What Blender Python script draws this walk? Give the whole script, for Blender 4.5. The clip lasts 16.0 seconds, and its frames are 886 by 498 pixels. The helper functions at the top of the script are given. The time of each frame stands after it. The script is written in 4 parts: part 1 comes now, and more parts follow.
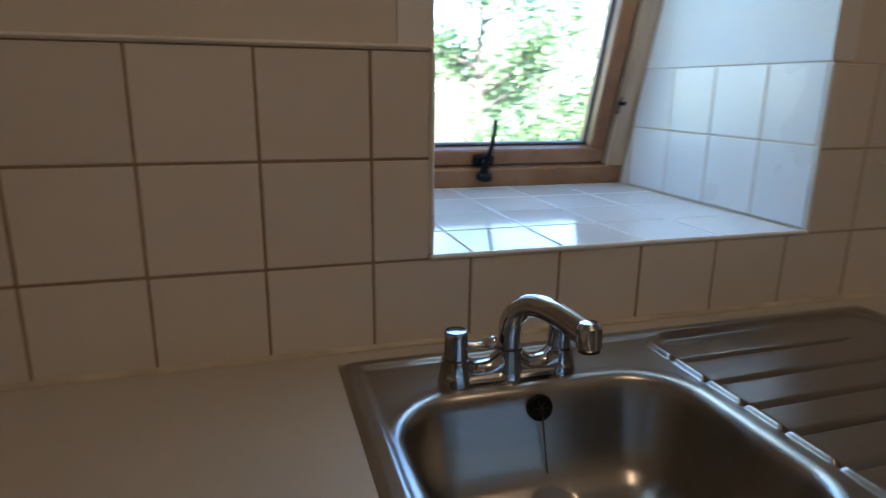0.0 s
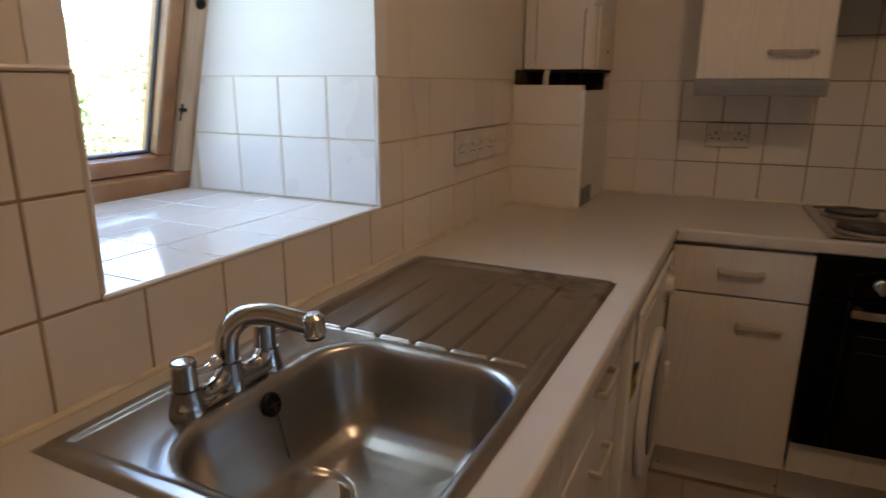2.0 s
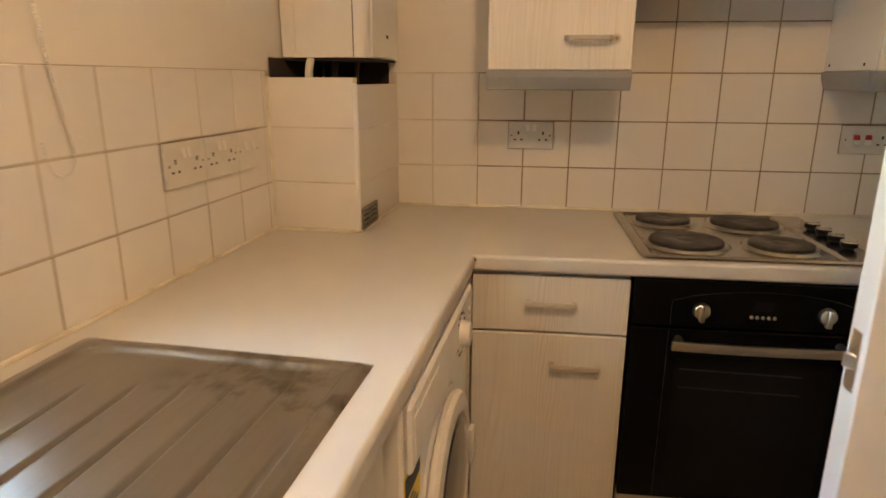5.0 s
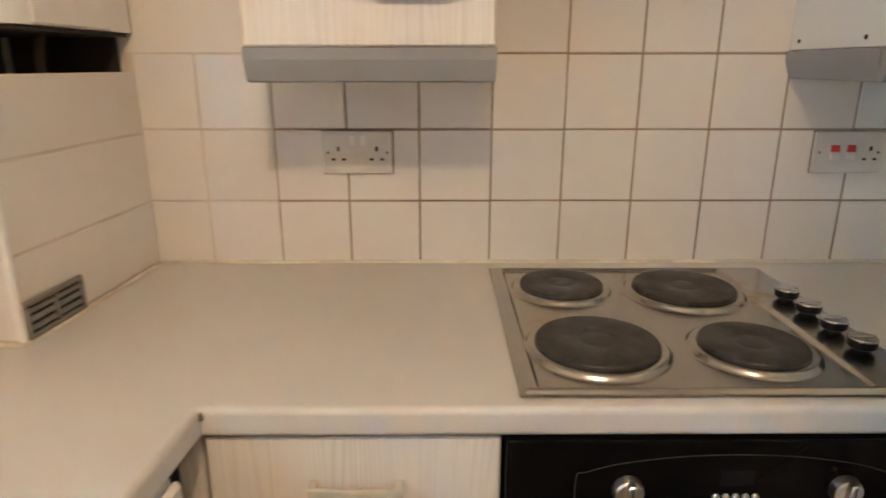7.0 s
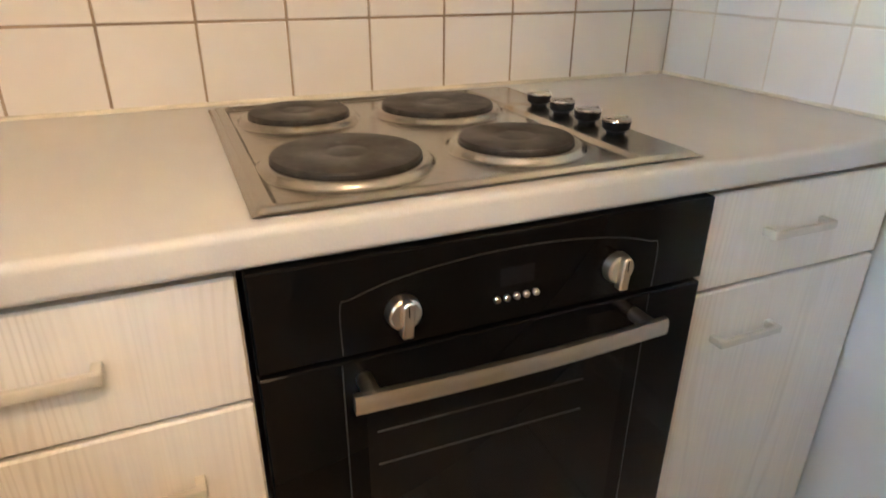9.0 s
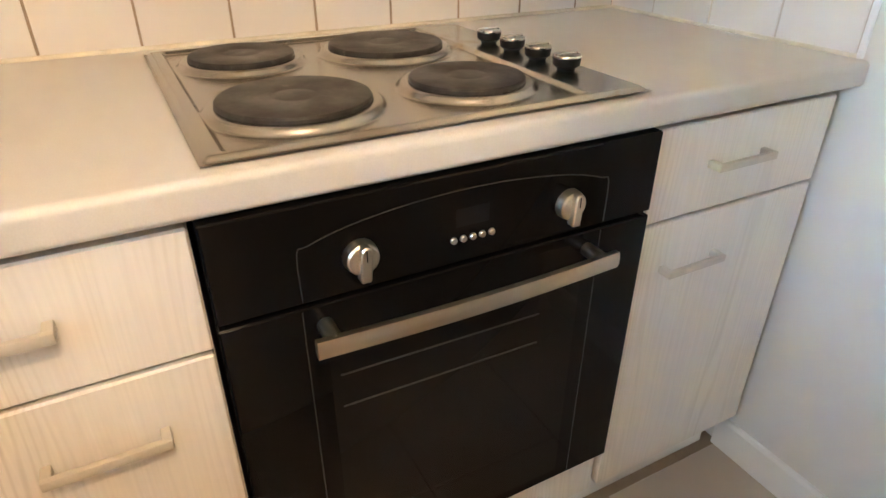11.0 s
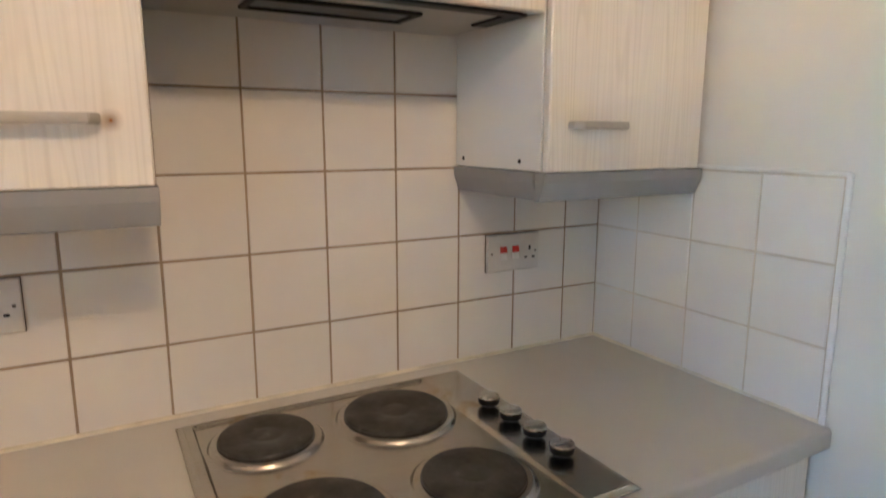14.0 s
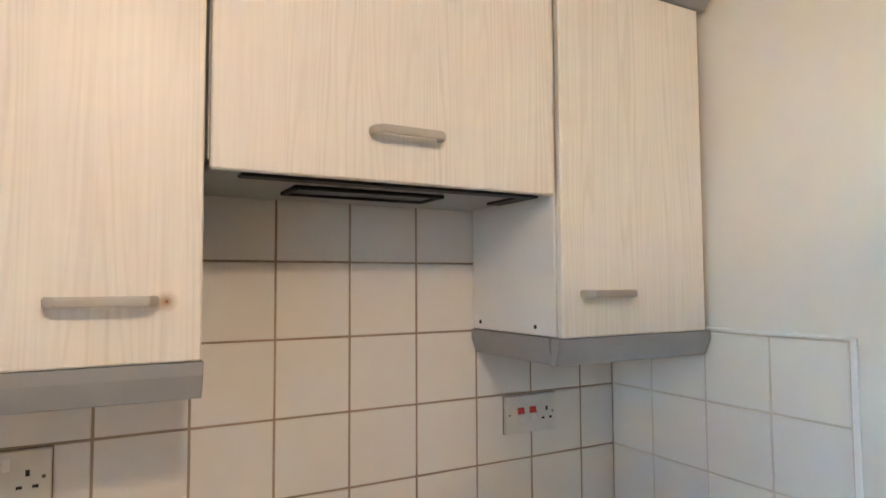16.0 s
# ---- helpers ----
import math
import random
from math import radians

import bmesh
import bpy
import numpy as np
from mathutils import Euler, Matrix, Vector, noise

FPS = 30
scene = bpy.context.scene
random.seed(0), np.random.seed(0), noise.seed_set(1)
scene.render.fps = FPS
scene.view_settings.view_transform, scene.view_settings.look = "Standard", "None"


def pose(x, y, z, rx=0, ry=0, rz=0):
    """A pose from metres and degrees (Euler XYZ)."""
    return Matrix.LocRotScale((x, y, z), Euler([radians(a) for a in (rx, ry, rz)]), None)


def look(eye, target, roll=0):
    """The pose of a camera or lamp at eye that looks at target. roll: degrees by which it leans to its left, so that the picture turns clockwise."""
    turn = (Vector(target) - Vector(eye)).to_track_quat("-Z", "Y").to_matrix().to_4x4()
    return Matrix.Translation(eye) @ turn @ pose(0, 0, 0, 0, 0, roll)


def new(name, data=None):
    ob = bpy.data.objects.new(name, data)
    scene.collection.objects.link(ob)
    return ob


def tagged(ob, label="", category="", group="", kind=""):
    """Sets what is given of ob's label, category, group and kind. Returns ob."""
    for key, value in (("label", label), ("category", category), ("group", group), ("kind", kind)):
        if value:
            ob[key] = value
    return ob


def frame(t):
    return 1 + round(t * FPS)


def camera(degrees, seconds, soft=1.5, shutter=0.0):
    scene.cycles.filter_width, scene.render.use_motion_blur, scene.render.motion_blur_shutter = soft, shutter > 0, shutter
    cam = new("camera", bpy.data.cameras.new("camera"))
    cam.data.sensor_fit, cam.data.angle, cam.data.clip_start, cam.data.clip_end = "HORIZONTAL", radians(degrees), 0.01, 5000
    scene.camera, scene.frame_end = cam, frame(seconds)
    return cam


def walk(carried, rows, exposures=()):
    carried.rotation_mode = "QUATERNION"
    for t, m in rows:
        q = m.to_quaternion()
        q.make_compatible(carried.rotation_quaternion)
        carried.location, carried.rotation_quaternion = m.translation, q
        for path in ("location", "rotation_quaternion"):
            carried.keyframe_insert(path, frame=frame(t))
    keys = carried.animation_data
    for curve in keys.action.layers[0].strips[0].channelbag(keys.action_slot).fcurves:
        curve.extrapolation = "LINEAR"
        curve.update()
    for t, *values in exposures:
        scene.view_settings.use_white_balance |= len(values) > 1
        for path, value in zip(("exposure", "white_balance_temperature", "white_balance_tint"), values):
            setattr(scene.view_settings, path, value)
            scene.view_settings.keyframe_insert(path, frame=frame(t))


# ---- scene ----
cam = camera(71.0, 16.0, shutter=0.5)
PATH = [
    (0, (-2.361, 0.267, 1.298), (-1.661, 2.073, 0.799), 0.7),
    (0.5, (-2.525, 0.375, 1.292), (-1.318, 1.901, 0.828), 0.1),
    (1, (-2.615, 0.4, 1.323), (-1.083, 1.583, 0.817), 0.4),
    (1.5, (-2.627, 0.396, 1.339), (-0.931, 1.323, 0.823), 0.4),
    (2, (-2.629, 0.39, 1.338), (-0.836, 1.11, 0.822), 0.2),
    (2.5, (-2.633, 0.388, 1.337), (-0.782, 0.948, 0.825), -0.2),
    (3, (-2.631, 0.389, 1.343), (-0.749, 0.825, 0.826), -0.0),
    (3.5, (-2.609, 0.39, 1.346), (-0.71, 0.743, 0.826), 0.1),
    (4, (-2.514, 0.373, 1.345), (-0.609, 0.669, 0.814), 0.2),
    (4.2, (-2.441, 0.358, 1.342), (-0.533, 0.636, 0.811), 0.2),
    (6.3, (-1.518, 0.192, 1.327), (0.397, 0.357, 0.777), -0.2),
    (6.5, (-1.433, 0.162, 1.332), (0.483, 0.297, 0.775), -0.3),
    (7, (-1.319, 0.108, 1.326), (0.599, 0.099, 0.76), -0.0),
    (7.5, (-1.225, 0.085, 1.284), (0.678, -0.132, 0.707), -0.1),
    (8, (-1.187, 0.051, 1.222), (0.647, -0.409, 0.572), -0.1),
    (8.5, (-1.181, 0.052, 1.189), (0.556, -0.573, 0.42), -0.2),
    (9, (-1.185, 0.056, 1.134), (0.486, -0.667, 0.305), 0.3),
    (9.7, (-1.188, 0.047, 1.105), (0.425, -0.731, 0.215), 0.2),
    (11.8, (-1.187, 0.063, 1.206), (0.328, -0.761, 0.193), 0.3),
    (12, (-1.184, 0.062, 1.233), (0.332, -0.766, 0.225), 0.4),
    (12.5, (-1.177, 0.068, 1.301), (0.369, -0.791, 0.368), 0.6),
    (13, (-1.174, 0.076, 1.359), (0.45, -0.824, 0.615), 0.4),
    (13.5, (-1.176, 0.078, 1.387), (0.511, -0.858, 0.86), 0.2),
    (14, (-1.178, 0.09, 1.417), (0.539, -0.87, 1.061), 0.1),
    (14.5, (-1.191, 0.108, 1.446), (0.545, -0.865, 1.247), 0.1),
    (15, (-1.202, 0.123, 1.458), (0.544, -0.851, 1.405), 0.0),
    (15.5, (-1.209, 0.129, 1.463), (0.544, -0.834, 1.504), -0.1),
    (16, (-1.217, 0.141, 1.458), (0.536, -0.816, 1.568), -0.3),
]
EXPOSURES = [
    (t, e, k, g)
    for t, e, k, g in ((0, 3.6, 5550, 6), (0.5, 3.68, 5750, 6), (1, 3.97, 5900, 8), (1.5, 4.04, 6300, 12), (2.5, 4.4, 6950, 15), (3.5, 5.02, 8000, 18), (4.2, 5.32, 8000, 14), (6.5, 6.17, 5450, 2), (7, 6.23, 5550, 3), (8.5, 6.65, 5720, 4), (9, 6.74, 5850, 4), (9.5, 6.8, 5920, 4), (12, 7.05, 5950, 4), (12.5, 6.95, 5780, 4), (13, 6.6, 5700, 4), (14, 6.1, 5560, 5), (15, 5.88, 5440, 4), (15.5, 6.12, 5360, 3), (16, 6.19, 5340, 3))
]
walk(cam, [(t, look(eye, target, roll)) for t, eye, target, roll in PATH], EXPOSURES)

# ---- world and light ----
world = bpy.data.worlds.new("sky")
scene.world = world
world.use_nodes = True
wn = world.node_tree.nodes
sky = wn.new("ShaderNodeTexSky")
sky.sky_type, sky.sun_disc = "NISHITA", False
sky.dust_density, sky.ozone_density = 0.2, 3.0
sky.sun_elevation, sky.sun_rotation = radians(48), radians(200)
world.node_tree.links.new(sky.outputs[0], wn["Background"].inputs[0])
wn["Background"].inputs[1].default_value = 0.105

sun = new("sun", bpy.data.lights.new("sun", "SUN"))
sun.data.energy, sun.data.angle, sun.data.color = 4.5, radians(0.5), (1.0, 0.95, 0.86)
sun.matrix_world = look((-4, -10, 14), (0, 6, 0))

LAMP = (-1.85, 0.10, 2.28)
bulb = new("ceiling_bulb", bpy.data.lights.new("ceiling_bulb", "POINT"))
bulb.data.energy, bulb.data.shadow_soft_size, bulb.data.color = 0.57, 0.06, (1.0, 0.635, 0.375)
bulb.location = LAMP

# The sky's light in the upper half of the window's opening, falling down and inwards.
skylight = new("window_skylight", bpy.data.lights.new("window_skylight", "AREA"))
skylight.data.shape, skylight.data.size, skylight.data.size_y = "RECTANGLE", 0.56, 0.36
skylight.data.energy, skylight.data.color = 0.135, (0.66, 0.84, 1.0)
skylight.matrix_world = pose(0, 0.986, 0, 0, 0, -4.17) @ pose(0, 0.632, 1.048, 15.6, 0, 0) @ pose(-1.685, -0.05, 0.74, -38, 0, 0)

# ---- materials ----
MATS = {}


def mat(name, color=(0.8, 0.8, 0.8), rough=0.5, metal=0.0, coat=0.0, spec=0.5, trans=0.0):
    m = bpy.data.materials.new(name)
    m.use_nodes = True
    b = m.node_tree.nodes["Principled BSDF"]
    b.inputs["Base Color"].default_value = (*color, 1)
    b.inputs["Roughness"].default_value = rough
    b.inputs["Metallic"].default_value = metal
    b.inputs["Coat Weight"].default_value = coat
    b.inputs["Specular IOR Level"].default_value = spec
    b.inputs["Transmission Weight"].default_value = trans
    MATS[name] = m
    return m


def node(m, kind, **inputs):
    n = m.node_tree.nodes.new(kind)
    for k, v in inputs.items():
        n.inputs[k.replace("_", " ")].default_value = v
    return n


def coords(m, scale=(1, 1, 1), turn=(0, 0, 0), placed=False):
    tc, mp = m.node_tree.nodes.new("ShaderNodeTexCoord"), m.node_tree.nodes.new("ShaderNodeMapping")
    mp.inputs["Scale"].default_value = scale
    mp.inputs["Rotation"].default_value = turn
    where = m.node_tree.nodes.new("ShaderNodeNewGeometry").outputs["Position"] if placed else tc.outputs["Object"]
    m.node_tree.links.new(where, mp.inputs["Vector"])
    return mp.outputs[0]


def noise_of(m, scale, detail=4.0, stretch=(1, 1, 1), rough=0.55, turn=(0, 0, 0), distort=0.0, placed=False):
    n = node(m, "ShaderNodeTexNoise", Scale=scale, Detail=detail, Roughness=rough, Distortion=distort)
    m.node_tree.links.new(coords(m, stretch, turn, placed), n.inputs["Vector"])
    return n.outputs["Fac"]


def ramp(m, fac, stops):
    r = m.node_tree.nodes.new("ShaderNodeValToRGB")
    e = r.color_ramp.elements
    while len(e) < len(stops):
        e.new(0.5)
    for el, (p, c) in zip(e, stops):
        el.position, el.color = p, (*c, 1)
    m.node_tree.links.new(fac, r.inputs[0])
    return r.outputs[0]


def link(m, a, slot):
    m.node_tree.links.new(a, m.node_tree.nodes["Principled BSDF"].inputs[slot])


def bump(m, fac, strength=0.2, distance=0.002, into=None):
    b = node(m, "ShaderNodeBump", Strength=strength, Distance=distance)
    m.node_tree.links.new(fac, b.inputs["Height"])
    if into is not None:
        m.node_tree.links.new(into, b.inputs["Normal"])
    link(m, b.outputs[0], "Normal")
    return b.outputs[0]


def grey(m, fac, lo, hi, a=0.3, b=0.7):
    return ramp(m, fac, [(a, (lo, lo, lo)), (b, (hi, hi, hi))])


def mixed(m, fac, a, b, how="MIX"):
    n = m.node_tree.nodes.new("ShaderNodeMix")
    n.data_type, n.blend_type = "RGBA", how
    for sock, v in ((n.inputs[0], fac), (n.inputs[6], a), (n.inputs[7], b)):
        if isinstance(v, (int, float)):
            sock.default_value = v
        elif isinstance(v, tuple):
            sock.default_value = (*v, 1)
        else:
            m.node_tree.links.new(v, sock)
    return n.outputs[2]


def paint(name, color, rough=0.6, amount=0.06, scale=3.0, relief=0.08, grain=90.0):
    m = mat(name, color, rough)
    lo = tuple(c * (1 - amount) for c in color)
    hi = tuple(min(1, c * (1 + amount * 0.4)) for c in color)
    link(m, ramp(m, noise_of(m, scale, 5), [(0.3, lo), (0.7, hi)]), "Base Color")
    bump(m, noise_of(m, grain, 3), relief, 0.001)
    return m


def tile_mat(name, color, rough=0.12):
    m = mat(name, color, rough, coat=0.15)
    info = m.node_tree.nodes.new("ShaderNodeObjectInfo")
    lo = tuple(c * 0.93 for c in color)
    tone = ramp(m, info.outputs["Random"], [(0.0, lo), (1.0, color)])
    stain = grey(m, noise_of(m, 6.0, 5, placed=True), 0.97, 1.0)
    link(m, mixed(m, 1.0, tone, stain, "MULTIPLY"), "Base Color")
    link(m, grey(m, noise_of(m, 5.0, 2, placed=True), rough * 0.92, rough * 1.12), "Roughness")
    bump(m, noise_of(m, 11.0, 2, placed=True), 0.05, 0.002)
    return m


def foil(name, base, vein, relief=0.35):
    """White wood-effect foil with an upright pressed grain: fine even lines that open into tall arches."""
    m = mat(name, base, 0.42)
    def sum_of(a, b, how, k=None):
        n = m.node_tree.nodes.new("ShaderNodeMath")
        n.operation = how
        for sock, v in zip(n.inputs, (a, b) if k is None else (a, b, k)):
            if isinstance(v, (int, float)):
                sock.default_value = v
            else:
                m.node_tree.links.new(v, sock)
        return n.outputs[0]

    split = m.node_tree.nodes.new("ShaderNodeSeparateXYZ")
    m.node_tree.links.new(coords(m), split.inputs[0])
    across = sum_of(split.outputs[0], split.outputs[1], "ADD")
    drift = noise_of(m, 7.0, 2, (1.0, 1.0, 0.07), distort=0.15)
    waver = noise_of(m, 26.0, 2, (1.0, 1.0, 0.16))
    phase = sum_of(sum_of(across, 520.0, "MULTIPLY"), sum_of(drift, 150.0, "MULTIPLY"), "ADD")
    phase = sum_of(phase, sum_of(waver, 8.0, "MULTIPLY"), "ADD")
    lines = sum_of(phase, 0.0, "SINE")
    fine = noise_of(m, 190.0, 3, (1.0, 1.0, 0.03))
    broad = noise_of(m, 13.0, 2, (1.0, 1.0, 0.05))
    rings = ramp(m, sum_of(lines, 0.5, "MULTIPLY_ADD", 0.5), [(0.0, base), (0.5, base), (1.0, vein)])
    tint = mixed(m, grey(m, broad, 0.05, 0.85, 0.36, 0.66), base, rings)
    link(m, mixed(m, 1.0, tint, grey(m, fine, 0.93, 1.0), "MULTIPLY"), "Base Color")
    bump(m, mixed(m, 0.5, rings, fine), relief, 0.0006)
    return m


def steel(name, color, rough, brush=(1, 1, 1), relief=0.04):
    m = mat(name, color, rough, 1.0)
    cloud = noise_of(m, 7.0, 2)
    link(m, grey(m, cloud, rough * 0.97, rough * 1.03), "Roughness")
    link(m, mixed(m, 1.0, color, grey(m, noise_of(m, 60.0, 2, brush), 0.94, 1.0), "MULTIPLY"), "Base Color")
    if relief:
        bump(m, noise_of(m, 220.0, 3, brush), relief, 0.0002)
    return m


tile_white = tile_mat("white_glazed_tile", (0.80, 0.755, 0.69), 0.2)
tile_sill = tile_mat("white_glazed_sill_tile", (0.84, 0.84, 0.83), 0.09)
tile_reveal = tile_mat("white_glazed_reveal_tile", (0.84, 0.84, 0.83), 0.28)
floor_tile_mat = tile_mat("beige_floor_tile", (0.50, 0.42, 0.34), 0.32)
grout = paint("tile_grout", (0.36, 0.27, 0.185), 0.9, 0.35, 5.0, 0.3, 300)
grout_pale = paint("pale_tile_grout", (0.66, 0.58, 0.47), 0.9, 0.2, 9.0, 0.3, 300)
grout_mid = paint("faded_tile_grout", (0.53, 0.445, 0.34), 0.9, 0.25, 7.0, 0.3, 300)
caulk = paint("cream_sealant", (0.75, 0.68, 0.53), 0.45, 0.25, 14.0, 0.15, 120)
wall_paint = paint("cream_wall_paint", (0.76, 0.715, 0.64), 0.65, 0.05, 2.0, 0.12, 160)
ceiling_paint = paint("white_ceiling_paint", (0.74, 0.73, 0.70), 0.8)
reveal_paint = paint("white_reveal_paint", (0.82, 0.82, 0.81), 0.45, 0.03)
gloss_white = paint("white_gloss_paint", (0.82, 0.79, 0.74), 0.28, 0.05, 6.0, 0.05, 60)
enamel = paint("white_enamel", (0.80, 0.78, 0.73), 0.3, 0.05, 7.0, 0.03, 60)
white_plastic = paint("white_plastic", (0.78, 0.75, 0.70), 0.32, 0.06, 20.0, 0.03)
cream_plastic = paint("cream_handle_plastic", (0.56, 0.51, 0.42), 0.35, 0.1, 30.0, 0.03)
socket_plastic = paint("aged_white_socket_plastic", (0.66, 0.625, 0.56), 0.38, 0.08, 25.0, 0.03)
dull_brown = paint("dull_grey_brown", (0.17, 0.145, 0.115), 0.7, 0.3, 40.0, 0.1)
grey_handle = paint("grey_handle_paint", (0.43, 0.40, 0.355), 0.4, 0.08, 30.0, 0.03)
foil_front = foil("white_wood_effect_foil", (0.80, 0.755, 0.68), (0.70, 0.65, 0.57), 0.12)
carcass = paint("white_melamine", (0.78, 0.77, 0.74), 0.4, 0.04)
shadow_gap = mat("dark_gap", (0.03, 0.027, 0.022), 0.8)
pelmet_grey = paint("grey_pelmet_foil", (0.30, 0.305, 0.31), 0.45, 0.08, 8.0, 0.1, 60)
black_glass = mat("black_oven_glass", (0.004, 0.004, 0.004), 0.09, spec=0.10)
black_enamel = paint("black_enamel", (0.012, 0.011, 0.010), 0.3, 0.3, 6.0, 0.02)
smoked = mat("smoked_oven_glass", (0.008, 0.0075, 0.007), 0.06, spec=0.16)
black_plastic = paint("black_plastic", (0.010, 0.010, 0.010), 0.42, 0.2, 20.0, 0.03)
black_plastic.node_tree.nodes["Principled BSDF"].inputs["Specular IOR Level"].default_value = 0.15
rubber = mat("dark_rubber", (0.02, 0.02, 0.02), 0.7)
sink_steel = steel("brushed_sink_steel", (0.40, 0.383, 0.355), 0.29, (0.15, 2, 1), 0.0)
stains = noise_of(sink_steel, 9.0, 5, rough=0.65)
marks = ramp(sink_steel, stains, [(0.52, (1, 1, 1)), (0.62, (0.62, 0.60, 0.57)), (0.70, (0.45, 0.43, 0.40))])
drain_end = sink_steel.node_tree.nodes.new("ShaderNodeVectorMath")
drain_end.operation = "DISTANCE"
drain_end.inputs[1].default_value = (-1.30, -0.46, 0.906)
sink_steel.node_tree.links.new(coords(sink_steel), drain_end.inputs[0])
near_end = grey(sink_steel, drain_end.outputs["Value"], 1.0, 0.0, 0.12, 0.24)
worn_steel = sink_steel.node_tree.nodes["Principled BSDF"].inputs["Base Color"].links[0].from_socket
link(sink_steel, mixed(sink_steel, near_end, worn_steel, mixed(sink_steel, 1.0, worn_steel, marks, "MULTIPLY")), "Base Color")
hob_steel = steel("brushed_hob_steel", (0.47, 0.445, 0.40), 0.24, (2, 0.15, 1), 0.0)
spill = ramp(hob_steel, noise_of(hob_steel, 15.0, 5, rough=0.62), [(0.60, (1, 1, 1)), (0.68, (0.88, 0.78, 0.62)), (0.76, (0.66, 0.52, 0.36))])
clean_steel = hob_steel.node_tree.nodes["Principled BSDF"].inputs["Base Color"].links[0].from_socket
link(hob_steel, mixed(hob_steel, 1.0, clean_steel, spill, "MULTIPLY"), "Base Color")
chrome = mat("chrome", (0.52, 0.515, 0.50), 0.07, 1.0)
satin = mat("satin_metal", (0.66, 0.61, 0.53), 0.3, 1.0)
brass = steel("polished_brass", (0.78, 0.60, 0.28), 0.24)
red_plastic = mat("red_plastic", (0.55, 0.03, 0.02), 0.3)
pipe_paint = paint("painted_pipe", (0.62, 0.6, 0.54), 0.4, 0.2, 12.0)
copper = steel("dull_copper", (0.45, 0.25, 0.14), 0.4)
door_glass = mat("washer_bowl_glass", (0.05, 0.05, 0.055), 0.05, coat=0.5)
sticker_yellow = mat("yellow_sticker", (0.75, 0.55, 0.04), 0.5)
sticker_dark = mat("dark_print", (0.03, 0.04, 0.045), 0.6)

iron = mat("cast_iron_plate", (0.022, 0.019, 0.017), 0.5, spec=0.3)
spots = noise_of(iron, 28.0, 8, rough=0.7)
link(iron, ramp(iron, spots, [(0.35, (0.018, 0.016, 0.014)), (0.60, (0.048, 0.043, 0.037)), (0.78, (0.15, 0.138, 0.12))]), "Base Color")
link(iron, grey(iron, noise_of(iron, 12.0, 5), 0.28, 0.58), "Roughness")
bump(iron, noise_of(iron, 350.0, 3), 0.25, 0.0008)

laminate = mat("beige_speckled_laminate", (0.58, 0.53, 0.46), 0.38)
speck = noise_of(laminate, 520.0, 2)
cloudy = noise_of(laminate, 5.0, 6)
base_tone = ramp(laminate, speck, [(0.35, (0.60, 0.568, 0.512)), (0.65, (0.632, 0.60, 0.545))])
link(laminate, mixed(laminate, 1.0, base_tone, grey(laminate, cloudy, 0.955, 1.0), "MULTIPLY"), "Base Color")
link(laminate, grey(laminate, noise_of(laminate, 22.0, 3), 0.37, 0.43), "Roughness")
bump(laminate, speck, 0.03, 0.0003)

pine = mat("varnished_pine", (0.36, 0.18, 0.08), 0.4)
streaks = noise_of(pine, 34.0, 5, (0.12, 1.0, 0.12))
worn = noise_of(pine, 7.0, 6)
pine_tone = ramp(pine, streaks, [(0.3, (0.17, 0.068, 0.022)), (0.7, (0.40, 0.195, 0.078))])
link(pine, mixed(pine, grey(pine, worn, 0.0, 0.35, 0.5, 0.8), pine_tone, (0.50, 0.36, 0.24)), "Base Color")
bump(pine, streaks, 0.2, 0.001)
pine_pale = mat("weathered_pine", (0.5, 0.38, 0.26), 0.55)
pale_streaks = noise_of(pine_pale, 30.0, 5, (1.0, 1.0, 0.1))
link(pine_pale, ramp(pine_pale, pale_streaks, [(0.3, (0.30, 0.18, 0.09)), (0.55, (0.50, 0.37, 0.25)), (0.8, (0.60, 0.50, 0.38))]), "Base Color")
bump(pine_pale, pale_streaks, 0.3, 0.001)

glass = mat("window_glass", (1, 1, 1), 0.0, trans=1.0)
glass.node_tree.nodes["Principled BSDF"].inputs["IOR"].default_value = 1.45
leaf = mat("leaf", (0.09, 0.14, 0.035), 0.55)
leaf_info = leaf.node_tree.nodes.new("ShaderNodeNewGeometry")
link(leaf, ramp(leaf, leaf_info.outputs["Random Per Island"], [(0.0, (0.07, 0.12, 0.06)), (1.0, (0.19, 0.26, 0.11))]), "Base Color")
bark = paint("bark", (0.14, 0.11, 0.08), 0.9, 0.4, 12.0, 0.6, 40)
grass = paint("grass", (0.16, 0.19, 0.06), 0.9, 0.4, 1.5, 0.5, 30)

# ---- shapes ----


def box(bm, lo, hi, r=0.0, seg=1):
    t = bmesh.new()
    bmesh.ops.create_cube(t, size=1)
    for v in t.verts:
        for i in range(3):
            v.co[i] = (lo[i] + hi[i]) / 2 + v.co[i] * (hi[i] - lo[i])
    if r > 0:
        r = min(r, 0.48 * min(abs(hi[i] - lo[i]) for i in range(3)))
        bmesh.ops.bevel(t, geom=t.edges[:], offset=r, segments=seg, profile=0.5, affect="EDGES")
    return merge(bm, t)


def merge(bm, t, m=None):
    me = bpy.data.meshes.new("t")
    if m is not None:
        bmesh.ops.transform(t, matrix=m, verts=t.verts)
    t.to_mesh(me)
    t.free()
    bm.from_mesh(me)
    bpy.data.meshes.remove(me)
    return bm


